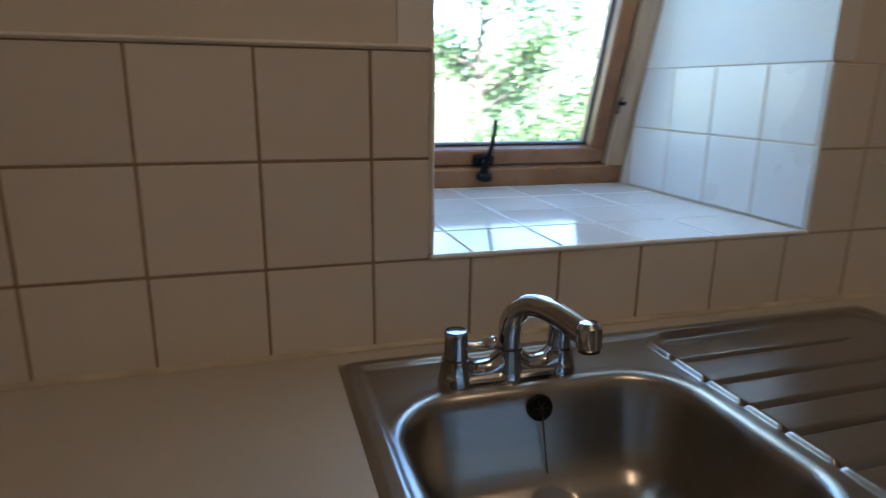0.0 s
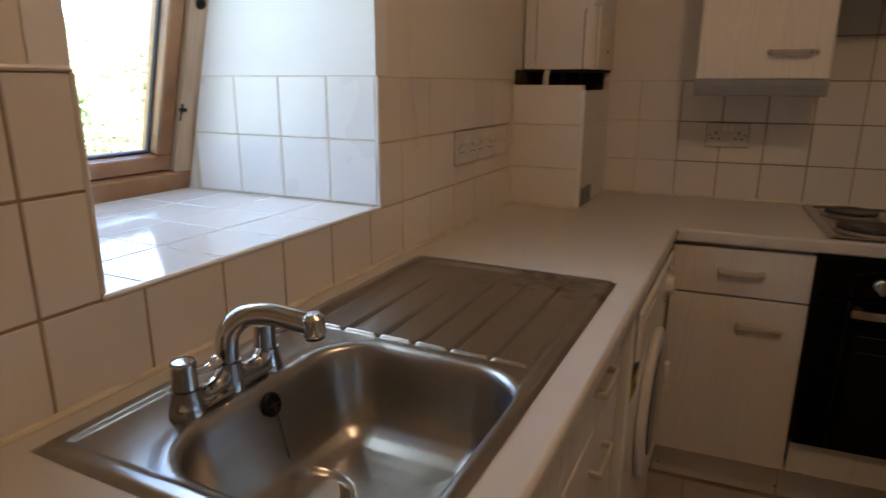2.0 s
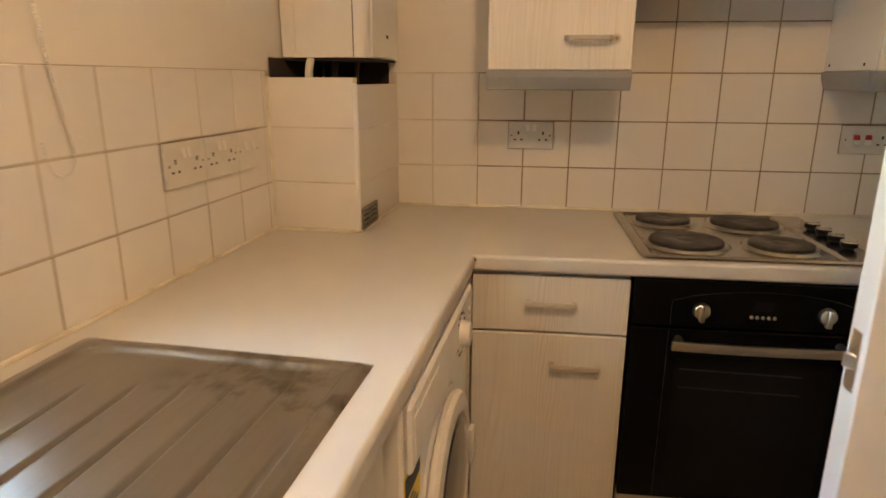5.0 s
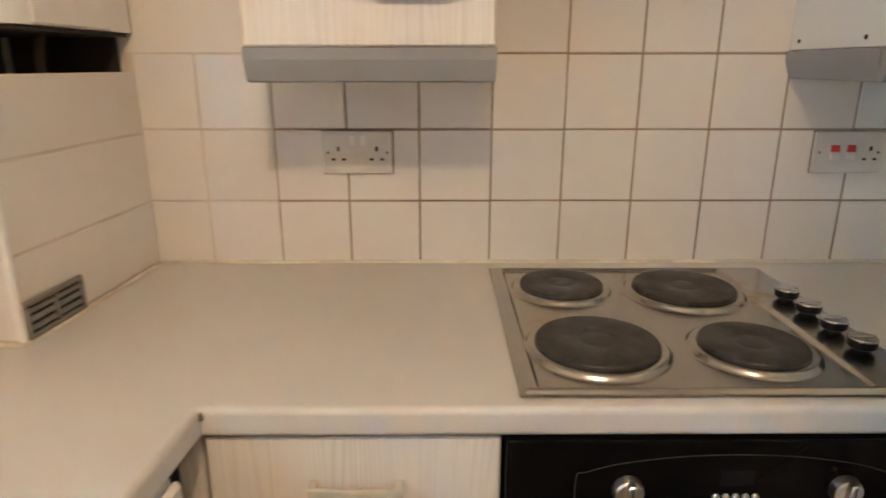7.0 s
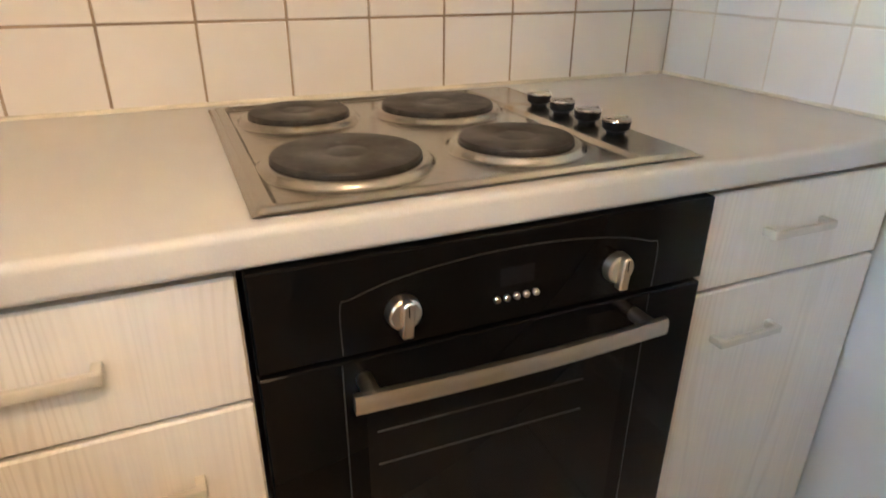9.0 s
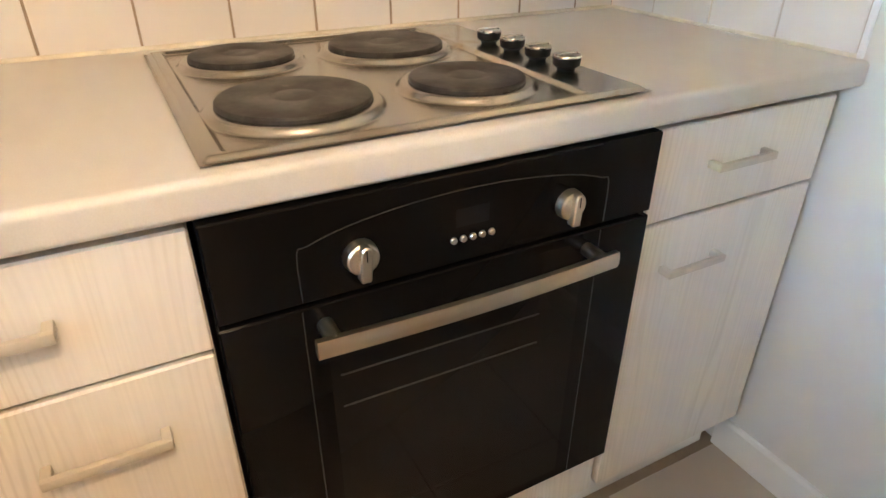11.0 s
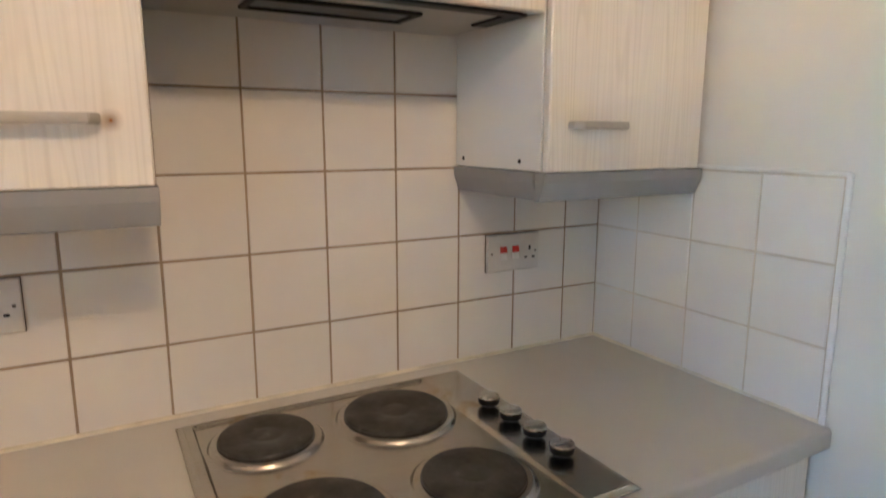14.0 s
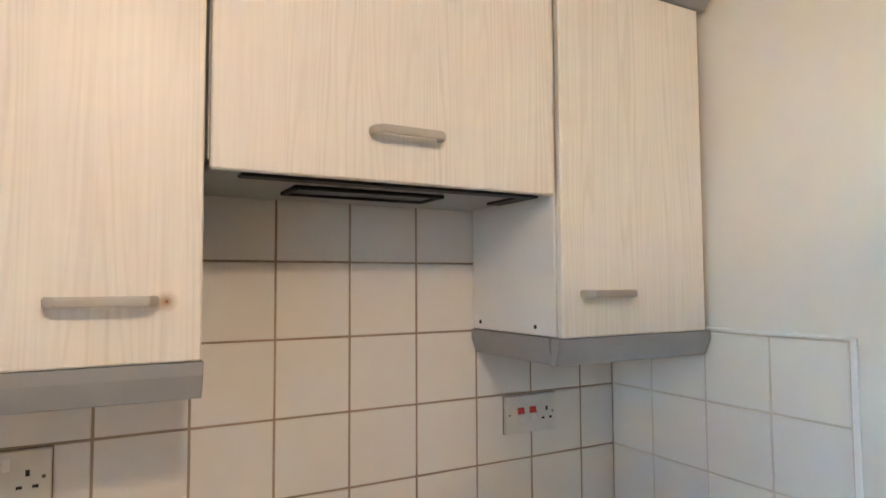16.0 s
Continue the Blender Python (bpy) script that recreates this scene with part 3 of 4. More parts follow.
part("bolt_keep", b, black_plastic, jamb, "dark round bolt keep", WF)
b = shape()
box(b, (WR - 0.062, -0.004, 0.222), (WR - 0.040, 0.006, 0.232), 0.002)
rod(b, (WR - 0.062, -0.004, 0.20), (WR - 0.058, -0.004, 0.245), 0.003, 10)
part("stay_catch", b, black_plastic, jamb, "small dark stay catch", WF)

# ---- beaded blind cord ----
b = shape()
for pts in ([(-1.205, -0.012, 2.02), (-1.19, -0.012, 1.6), (-1.168, -0.012, 1.36), (-1.140, -0.012, 1.215)], [(-1.140, -0.012, 1.215), (-1.148, -0.014, 1.185), (-1.175, -0.014, 1.172), (-1.195, -0.013, 1.186), (-1.205, -0.012, 1.23)]):
    for q in smooth_path(pts, 34 if len(pts) == 4 else 6):
        lathe(b, q - Vector((0, 0, 0.0022)), (0, 0, 1), [(0, 0), (0.0019, 0.001), (0.0024, 0.0022), (0.0019, 0.0034), (0, 0.0044)], 8)
solid("blind_cord", b, white_plastic, "white beaded blind cord hanging beside the window", "blind cord", "", SKEW)

# ---- pipe boxing and boiler ----
BX, BY = -0.411, -0.260
boxing = thing("pipe_boxing", (BX / 2, BY / 2, TOP), "white tiled pipe boxing under the boiler", "pipe boxing", m=SKEW)
b = shape()
box(b, (BX + 0.0022, BY + 0.004, TOP), (BX + 0.024, -0.002, 1.333), 0.001)
part("side_panel", b, grout_pale, boxing, "", SKEW)
b = shape()
box(b, (BX + 0.024, BY + 0.0022, TOP), (0.016, BY + 0.024, 1.314), 0.001)
part("front_panel", b, grout_pale, boxing, "", SKEW)
b = shape()
box(b, (BX - 0.002, BY - 0.003, TOP + 0.004), (BX + 0.010, BY + 0.010, 1.318), 0.003)
part("corner_trim", b, gloss_white, boxing, "white corner trim", SKEW)
b = shape()
rod(b, (BX - 0.003, BY, TOP + 0.002), (BX - 0.003, -0.004, TOP + 0.002), 0.005, 8)
rod(b, (BX, BY - 0.003, TOP + 0.002), (-0.02, BY - 0.003, TOP + 0.002), 0.005, 8)
rod(b, (BX - 0.002, -0.003, TOP), (BX - 0.002, -0.003, 1.335), 0.005, 8)
part("sealant", b, caulk, boxing, "cream sealant bead", SKEW)
vent = thing("vent_grille", (-0.335, BY, TOP + 0.004), "grey plastic louvre vent in the boxing", "vent", m=SKEW)
b = shape()
GX0, GX1, GZ0, GZ1 = -0.405, -0.262, 0.912, 0.974
for lo, hi in (((GX0, GZ0), (GX1, GZ0 + 0.008)), ((GX0, GZ1 - 0.008), (GX1, GZ1)), ((GX0, GZ0 + 0.008), (GX0 + 0.008, GZ1 - 0.008)), ((GX1 - 0.008, GZ0 + 0.008), (GX1, GZ1 - 0.008)), ((-0.336, GZ0 + 0.008), (-0.330, GZ1 - 0.008))):
    box(b, (lo[0], BY - 0.009, lo[1]), (hi[0], BY - 0.001, hi[1]), 0.0015)
grille_grey = paint("grey_grille_plastic", (0.20, 0.19, 0.17), 0.5, 0.2, 30.0)
part("frame", b, grille_grey, vent, "", SKEW)
for k in range(3):
    b = shape()
    zc = GZ0 + 0.0165 + 0.0145 * k
    prism(b, [(BY - 0.0075, zc - 0.003), (BY - 0.006, zc - 0.003), (BY - 0.001, zc + 0.003), (BY - 0.0025, zc + 0.003)], "yz", GX0 + 0.008, GX1 - 0.008)
    part("slat", b, grille_grey, vent, "", SKEW)
b = shape()
box(b, (GX0 + 0.004, BY - 0.0012, GZ0 + 0.004), (GX1 - 0.004, BY - 0.0004, GZ1 - 0.004))
part("backing", b, shadow_gap, vent, "", SKEW)

boiler = thing("boiler", (-0.155, -0.13, 1.39), "white enamelled wall boiler in the corner", "boiler", m=SKEW)
BZ0, BZ1 = 1.388, 2.16
b = shape()
prism(b, [(-0.302, -0.045), (-0.302, -0.003), (-0.003, -0.003), (-0.003, -0.045)], "xy", BZ0, BZ1, 0.002)
part("back_casing", b, enamel, boiler, "", SKEW)
b = shape()
arc = [(-0.309 + 0.030 - 0.030 * math.cos(a), -0.262 + 0.030 - 0.030 * math.sin(a)) for a in np.linspace(0, math.pi / 2, 7)]
prism(b, [(-0.309, -0.049)] + arc + [(0.013, -0.262), (0.013, -0.049)], "xy", BZ0, BZ1)
part("front_casing", b, enamel, boiler, "", SKEW)
b = shape()
prism(b, [(-0.272, BZ0 + 0.002), (-0.272, 1.585), (-0.255, 1.600), (-0.06, 1.570), (-0.06, BZ0 + 0.002)], "xz", -0.268, -0.2615, 0.002)
cover = part("control_cover", b, enamel, boiler, "hinged control cover", SKEW)
b = shape()
seam = [(-0.3092, -0.222, BZ0 + 0.002), (-0.3092, -0.222, 1.584), (-0.3005, -0.2535, 1.602), (-0.279, -0.2622, 1.600)]
for p0, p1 in zip(seam, seam[1:]):
    rod(b, p0, p1, 0.0014, 6)
part("cover_seam", b, shadow_gap, cover, "dark seam round the cover", SKEW)
b = shape()
lathe(b, (-0.13, -0.268, 1.452), (0, -1, 0), [(0.0, 0.003), (0.005, 0.003), (0.006, 0.0)], 16)
part("screw", b, rubber, cover, "dark screw head", SKEW)
b = shape()
box(b, (-0.30, -0.255, BZ0 - 0.008), (0.008, -0.01, BZ0 - 0.001), 0.001)
part("underside_tray", b, shadow_gap, boiler, "dark underside", SKEW)
# Dark lining added inside the boxing; the deep cavity's shade is in its colour.
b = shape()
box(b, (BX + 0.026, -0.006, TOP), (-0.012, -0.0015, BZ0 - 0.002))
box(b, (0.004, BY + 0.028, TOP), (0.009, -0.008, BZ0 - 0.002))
part("cavity_lining", b, mat("cavity_shade_brown", (0.035, 0.026, 0.02), 0.9), boxing, "cavity lining with its shade put into a dark colour", SKEW)
# Two of the pipes are near-black: the gap's shade is put into their paint.
dark_pipe = paint("shaded_pipe", (0.08, 0.05, 0.035), 0.5, 0.3)
for px, py, pr, pm in ((-0.345, -0.10, 0.011, pipe_paint), (-0.20, -0.12, 0.011, dark_pipe), (-0.14, -0.17, 0.0075, dark_pipe)):
    b = shape()
    tube(b, [(px, py, 0.95), (px, py, 1.2), (px + 0.002, py, 1.34), (px + 0.02, py, 1.382)], pr, 14, 6)
    part("pipe", b, pm, boiler, "", SKEW)

# ---- sockets ----


def socket(name, label, m, width, height, outlets, switches, category="socket"):
    """A plate in its own frame: x across, y out of the wall, z up. outlets: centres; switches: (x, z, material)."""
    so = thing(name, (0, 0, 0), label, category, m=m)
    bm = shape()
    box(bm, (-width / 2, 0.0, -height / 2), (width / 2, 0.0105, height / 2), 0.0016)
    plate = part("plate", bm, socket_plastic, so, "", m)
    # Thin grey-brown rim, slightly wider than the plate.
    bm = shape()
    box(bm, (-width / 2 - 0.0014, -0.002, -height / 2 - 0.0014), (width / 2 + 0.0014, 0.0022, height / 2 + 0.0014), 0.0005)
    part("grimy_edge", bm, dull_brown, plate, "thin grey-brown line round the plate", m)
    for cx in outlets:
        bm = shape()
        box(bm, (cx - 0.0030, 0.0092, 0.003), (cx + 0.0030, 0.0108, 0.013))
        for s in (-1, 1):
            box(bm, (cx + s * 0.011 - 0.0042, 0.0092, -0.0165), (cx + s * 0.011 + 0.0042, 0.0108, -0.0115))
        part("pin_slots", bm, rubber, plate, "dark pin slots", m)
    for cx, cz, ma, w, h in switches:
        bm = shape()
        prism(bm, [(0.0095, cz - h / 2), (0.0150, cz - h / 2 + 0.001), (0.0115, cz + h / 2), (0.0095, cz + h / 2)], "yz", cx - w / 2, cx + w / 2, 0.0006)
        part("rocker_switch", bm, ma, plate, "", m)
    for s in (-1, 1):
        bm = shape()
        lathe(bm, (s * (width / 2 - 0.011), 0.0100, 0.0), (0, 1, 0), [(0, 0.001), (0.0026, 0.001), (0.0034, 0.0)], 12)
        part("screw", bm, dull_brown, plate, "dull screw head", m)
    return so


EAST = Matrix(((0, -1, 0, 0), (-1, 0, 0, 0), (0, 0, 1, 0), (0, 0, 0, 1)))


def on_east(y, z, out=0.002):
    """A frame on the cooker wall: x runs right, y out of the wall."""
    return Matrix.Translation((-out, y, z)) @ Matrix(((0, -1, 0, 0), (-1, 0, 0, 0), (0, 0, 1, 0), (0, 0, 0, 1)))


def on_north(x, z, out=0.002):
    return SKEW @ Matrix.Translation((x, -out, z)) @ Matrix(((1, 0, 0, 0), (0, -1, 0, 0), (0, 0, 1, 0), (0, 0, 0, 1)))


socket("double_socket", "white double wall socket above the worktop", on_east(0.281, 1.151), 0.146, 0.088, (-0.040, 0.040), [(-0.010, 0.024, white_plastic, 0.012, 0.022), (0.012, 0.024, white_plastic, 0.012, 0.022)])
socket("cooker_switch", "white cooker switch plate with two red rockers and a socket", on_east(-0.752, 1.151), 0.146, 0.086, (0.045,), [(-0.030, 0.008, red_plastic, 0.018, 0.015), (-0.030, -0.008, white_plastic, 0.018, 0.015), (0.004, 0.008, red_plastic, 0.018, 0.015), (0.004, -0.008, white_plastic, 0.018, 0.015)], "cooker switch")
socket("double_socket", "white double wall socket beside the window", on_north(-0.830, 1.150), 0.146, 0.096, (-0.040, 0.040), [(-0.010, 0.024, white_plastic, 0.012, 0.022), (0.010, 0.024, white_plastic, 0.012, 0.022)])
socket("double_socket", "white double wall socket beside the window", on_north(-0.683, 1.150), 0.144, 0.096, (-0.040, 0.040), [(-0.010, 0.024, white_plastic, 0.012, 0.022), (0.010, 0.024, white_plastic, 0.012, 0.022)])
socket("fused_spur", "white fused switch plate beside the boiler boxing", on_north(-0.553, 1.150), 0.112, 0.096, (), [(-0.015, 0.012, white_plastic, 0.012, 0.022), (0.02, 0.012, white_plastic, 0.012, 0.022)], "switch")

# ---- handles and cabinet fronts ----


def handle(parent, centre, along, out, length, material, m=IDENT, label="", thick=0.010):
    """A bowed strap handle with two feet."""
    c, a, o = Vector(centre), Vector(along), Vector(out)
    up = a.cross(o)
    bm = shape()
    h = length / 2
    pts = [c - a * h, c - a * h + o * 0.016, c - a * (h - 0.008) + o * 0.026, c + a * (h - 0.008) + o * 0.026, c + a * h + o * 0.016, c + a * h]
    ring, prof = [], [(-thick / 2, -0.0035), (-thick / 2, 0.0035), (0, 0.005), (thick / 2, 0.0035), (thick / 2, -0.0035), (0, -0.005)]
    t = bmesh.new()
    for i, q in enumerate(pts):
        d = (pts[min(i + 1, 5)] - pts[max(i - 1, 0)]).normalized()
        n = d.cross(up).normalized()
        ring.append([t.verts.new(q + up * u + n * v) for u, v in prof])
    for r0, r1 in zip(ring, ring[1:]):
        for k in range(6):
            t.faces.new([r0[k], r0[(k + 1) % 6], r1[(k + 1) % 6], r1[k]])
    t.faces.new(ring[0][::-1])
    t.faces.new(ring[-1])
    bmesh.ops.recalc_face_normals(t, faces=t.faces)
    bmesh.ops.bevel(t, geom=t.edges[:], offset=0.0012, segments=2, affect="EDGES")
    merge(bm, t)
    return part("handle", bm, material, parent, label, m)


def bar_handle(parent, centre, along, out, length, material, m=IDENT):
    """A flat square-ended bar on two short feet."""
    c, a, o = Vector(centre), Vector(along), Vector(out)
    h = length / 2
    frame_m = Matrix((a, o, a.cross(o))).transposed().to_4x4()
    frame_m.translation = c
    t = bmesh.new()
    box(t, (-h, 0.017, -0.0065), (h, 0.0255, 0.0065), 0.0022, 2)
    for sx in (-1, 1):
        lo, hi = sorted((sx * h, sx * (h - 0.011)))
        box(t, (lo, -0.0006, -0.0062), (hi, 0.0205, 0.0062), 0.0018, 2)
    bm = shape()
    merge(bm, t, frame_m)
    bmesh.ops.recalc_face_normals(bm, faces=bm.faces)
    return part("handle", bm, material, parent, "cream plastic bar handle", m)


def base_unit(label, lo, hi, front, m, handle_y, facing):
    """facing "x": the front looks along -x at x=front; "y": along -y at y=front. lo, hi: its span along the run."""
    def pt(u, d, z):
        return (front + d, u, z) if facing == "x" else (u, front + d, z)

    def slab(bm, u0, u1, d0, d1, z0, z1, r=0.0):
        a, c = pt(u0, d0, z0), pt(u1, d1, z1)
        box(bm, tuple(min(p, q) for p, q in zip(a, c)), tuple(max(p, q) for p, q in zip(a, c)), r)

    along = (0, -1, 0) if facing == "x" else (1, 0, 0)
    out = (-1, 0, 0) if facing == "x" else (0, -1, 0)
    un = thing("base_cabinet", pt((lo + hi) / 2, 0.28, 0), label, "cabinet", "kitchen base cabinets", m=m)
    bm = shape()
    slab(bm, lo + 0.001, hi - 0.001, 0.030, 0.075, 0.135, 0.862)
    part("carcass", bm, carcass, un, "", m)
    bm = shape()
    slab(bm, lo + 0.001, hi - 0.001, 0.068, 0.084, 0.0, 0.134, 0.001)
    part("plinth", bm, gloss_white, un, "", m)
    for name, z0, z1, hz, hy in (("drawer_front", 0.703, 0.853, 0.783, handle_y[0]), ("door", 0.138, 0.697, 0.614, handle_y[1])):
        bm = shape()
        slab(bm, lo + 0.003, hi - 0.003, 0.001, 0.019, z0, z1, 0.0025)
        fr = part(name, bm, foil_front, un, "", m)
        bar_handle(fr, pt(hy, 0.001, hz), along, out, 0.127, cream_plastic, m)
    return un


FX = -0.601
base_unit("white wood-effect base cabinet with drawer and door", 0.024, 0.424, FX, IDENT, (0.221, 0.153), "x")
base_unit("white wood-effect base cabinet with drawer beside the wall", -0.990, -0.590, FX, IDENT, (-0.770, -0.708), "x")
b = shape()
box(b, (FX + 0.003, 0.4255, 0.138), (FX + 0.030, 0.462, 0.862), 0.001)
box(b, (FX + 0.070, 0.4255, 0.0), (FX + 0.085, 0.462, 0.134), 0.001)
tagged(new("corner_filler", finish("corner_filler", b, foil_front)), "white wood-effect corner filler strip beside the washer", "filler strip")
FY = -0.582
base_unit("white wood-effect base cabinet with drawer beside the washer", -1.735, -1.262, FY, SKEW, (-1.46, -1.46), "y")
base_unit("white wood-effect base cabinet below the sink", -2.240, -1.740, FY, SKEW, (-1.99, -1.99), "y")
base_unit("white wood-effect base cabinet below the worktop", -2.745, -2.245, FY, SKEW, (-2.50, -2.50), "y")

# ---- wall cabinets ----
CX = -0.318


def wall_unit(label, y1, y0, z0, z1, hy, hz, lift=0.0):
    un = thing("wall_cabinet", (-0.16, (y0 + y1) / 2, z0), label, "cabinet", "kitchen wall cabinets")
    bm = shape()
    box(bm, (CX + 0.021, y0 + 0.001, z0 + lift), (-0.004, y1 - 0.001, z1), 0.001)
    part("carcass", bm, carcass, un)
    bm = shape()
    box(bm, (CX, max(y0, -0.988) + 0.002, z0 - 0.001), (CX + 0.018, y1 - 0.002, z1), 0.0025)
    dr = part("door", bm, foil_front, un)
    handle(dr, (CX, hy, hz), (0, -1, 0), (-1, 0, 0), 0.120, grey_handle, label="grey painted strap handle", thick=0.0135)
    return un


left_unit = wall_unit("white wood-effect wall cabinet with a grey pelmet", 0.412, 0.021, 1.356, 2.05, 0.142, 1.437)
hood_unit = wall_unit("white wood-effect cabinet door over the cooker hood", 0.017, -0.587, 1.620, 2.05, -0.283, 1.697, 0.015)
right_unit = wall_unit("white wood-effect wall cabinet in the corner", -0.598, -1.006, 1.356, 2.05, -0.705, 1.437)
rust = mat("brown_rust_stain", (0.42, 0.19, 0.05), 0.6)
rust_nodes = rust.node_tree.nodes
reach = rust_nodes.new("ShaderNodeVectorMath")
reach.operation = "DISTANCE"
reach.inputs[1].default_value = (CX, 0.067, 1.4355)
rust.node_tree.links.new(rust_nodes.new("ShaderNodeNewGeometry").outputs["Position"], reach.inputs[0])
spread_out = rust_nodes.new("ShaderNodeMath")
spread_out.operation = "MULTIPLY"
spread_out.inputs[1].default_value = 62.0
rust.node_tree.links.new(reach.outputs["Value"], spread_out.inputs[0])
link(rust, ramp(rust, spread_out.outputs[0], [(0.1, (0.6, 0.6, 0.6)), (0.5, (0.22, 0.22, 0.22)), (0.95, (0, 0, 0))]), "Alpha")
bm = shape()
lathe(bm, (CX - 0.0002, 0.067, 1.4355), (-1, 0, 0), [(0, 0.0004), (0.010, 0.0004), (0.0155, 0.0001)], 20)
part("rust_stain", bm, rust, left_unit, "brown rust stain beside the handle")
for un, y1, y0, ends in ((left_unit, 0.412, 0.021, (0, 1)), (right_unit, -0.598, -1.006, (1, 0))):
    bm = shape()
    prof = [(CX + 0.006, 1.354), (CX + 0.006, 1.335), (CX + 0.020, 1.302), (CX + 0.032, 1.300), (CX + 0.032, 1.354)]
    prism(bm, prof, "xz", y0 - 0.002, y1 + 0.002, 0.001)
    part("pelmet", bm, pelmet_grey, un, "grey shaped pelmet")
    bm = shape()
    if un is right_unit:
        prism(bm, [(y1 + 0.006, 1.354), (y1 + 0.006, 1.335), (y1 - 0.006, 1.302), (y1 - 0.018, 1.300), (y1 - 0.018, 1.354)], "yz", CX + 0.033, -0.006, 0.001)
        part("pelmet_return", bm, pelmet_grey, un, "grey shaped pelmet")
        for sx in (-0.035, -0.235):
            bm = shape()
            lathe(bm, (sx, y1 - 0.0008, 1.372), (0, 1, 0), [(0, 0.002), (0.003, 0.002), (0.0045, 0.0)], 14)
            part("screw_hole", bm, rubber, un, "dark screw hole")
for un, y1, y0 in ((left_unit, 0.412, 0.021), (hood_unit, 0.018, -0.588), (right_unit, -0.598, -1.006)):
    bm = shape()
    prism(bm, [(CX + 0.03, 2.052), (CX - 0.005, 2.052), (CX - 0.012, 2.062), (CX - 0.045, 2.105), (CX - 0.045, 2.118), (CX + 0.03, 2.118)], "xz", y0, y1, 0.001)
    part("cornice", bm, pelmet_grey, un, "grey shaped cornice")

# ---- cooker hood ----
hood = thing("cooker_hood", (-0.15, -0.285, 1.63), "grey integrated cooker hood underside with a lamp slot", "cooker hood")
hood_grey = paint("grey_hood_enamel", (0.42, 0.41, 0.39), 0.4, 0.1, 8.0)
b = shape()
box(b, (CX + 0.022, -0.584, 1.6215), (-0.006, 0.014, 1.634), 0.002)
part("underside", b, hood_grey, hood)
b = shape()
box(b, (CX + 0.022, -0.555, 1.6155), (CX + 0.052, -0.03, 1.6212), 0.002)
part("front_lip", b, black_plastic, hood, "dark front lip")
b = shape()
LY0, LY1, LX0, LX1 = -0.412, -0.130, -0.212, -0.118
for lo, hi in (((LX0, LY0), (LX0 + 0.012, LY1)), ((LX1 - 0.012, LY0), (LX1, LY1)), ((LX0 + 0.012, LY0), (LX1 - 0.012, LY0 + 0.012)), ((LX0 + 0.012, LY1 - 0.012), (LX1 - 0.012, LY1))):
    box(b, (lo[0], lo[1], 1.6145), (hi[0], hi[1], 1.6212), 0.002)
part("lamp_frame", b, black_plastic, hood, "black lamp frame")
b = shape()
box(b, (LX0 + 0.012, LY0 + 0.012, 1.6185), (LX1 - 0.012, LY1 - 0.012, 1.6212))
part("lamp_cover", b, paint("dull_lamp_cover", (0.10, 0.095, 0.09), 0.3), hood, "dull grey lamp cover, unlit")
b = shape()
box(b, (-0.285, -0.572, 1.6165), (-0.155, -0.540, 1.6212), 0.001)
part("vent_slot", b, black_plastic, hood, "black slot")

# ---- oven ----
OY1, OY0, OF = 0.021, -0.577, -0.622
oven = thing("built_in_oven", (-0.35, -0.278, 0.245), "black glass built-in electric oven under the worktop", "oven")
b = shape()
box(b, (OF + 0.024, OY0 + 0.004, 0.252), (-0.1, OY1 - 0.004, 0.860), 0.001)
part("body", b, black_enamel, oven)
b = shape()
box(b, (OF, OY0, 0.744), (OF + 0.022, OY1, 0.862), 0.002)
panel = part("control_panel", b, black_glass, oven, "black glass control panel")
b = shape()
pts = [(-0.070, 0.748), (-0.070, 0.808)] + [(-0.082 - 0.395 * u, 0.815 + 0.026 * (4 * u * (1 - u)) ** 0.8) for u in np.linspace(0, 1, 12)] + [(-0.490, 0.808), (-0.490, 0.748)]
tube(b, [(OF - 0.0004, y0, z0) for y0, z0 in pts], 0.0008, 6, 3)
trim_line = mat("dark_grey_print", (0.026, 0.0255, 0.024), 0.4)
part("panel_line", b, trim_line, panel, "thin grey printed line")
b = shape()
box(b, (OF - 0.0006, -0.306, 0.793), (OF + 0.001, -0.260, 0.817))
part("display", b, mat("dark_display", (0.010, 0.010, 0.012), 0.2, spec=0.25), panel, "dark unlit display")
for k in range(5):
    b = shape()
    lathe(b, (OF, -0.257 - 0.0132 * k, 0.777), (-1, 0, 0), [(0, 0.004), (0.0033, 0.004), (0.0042, 0.003), (0.0046, 0.0)], 16)
    part("button", b, satin, panel, "silver button")
for ky in (-0.139, -0.426):
    b = shape()
    lathe(b, (OF, ky, 0.789), (-1, 0, 0), [(0.0, 0.014), (0.0165, 0.014), (0.019, 0.012), (0.0203, 0.006), (0.0207, 0.0)], 36)
    t = shape()
    prism(t, [(-0.0065, -0.024), (0.0065, -0.024), (0.007, 0.015), (0.0035, 0.0195), (-0.0035, 0.0195), (-0.007, 0.015)], "yz", -0.0235, -0.010, 0.0018)
    merge(b, t, Matrix.Translation((OF, ky, 0.789)) @ Matrix.Rotation(radians(4), 4, "X"))
    knob = part("oven_knob", b, satin, panel, "brushed silver knob")
    b = shape()
    box(b, (OF - 0.0242, ky - 0.0006, 0.792), (OF - 0.0232, ky + 0.0006, 0.806))
    part("pointer", b, black_plastic, knob, "black pointer line")
b = shape()
box(b, (OF, OY0, 0.254), (OF + 0.022, OY1, 0.738), 0.002)
odoor = part("oven_door", b, black_glass, oven, "black glass drop-down oven door")
b = shape()
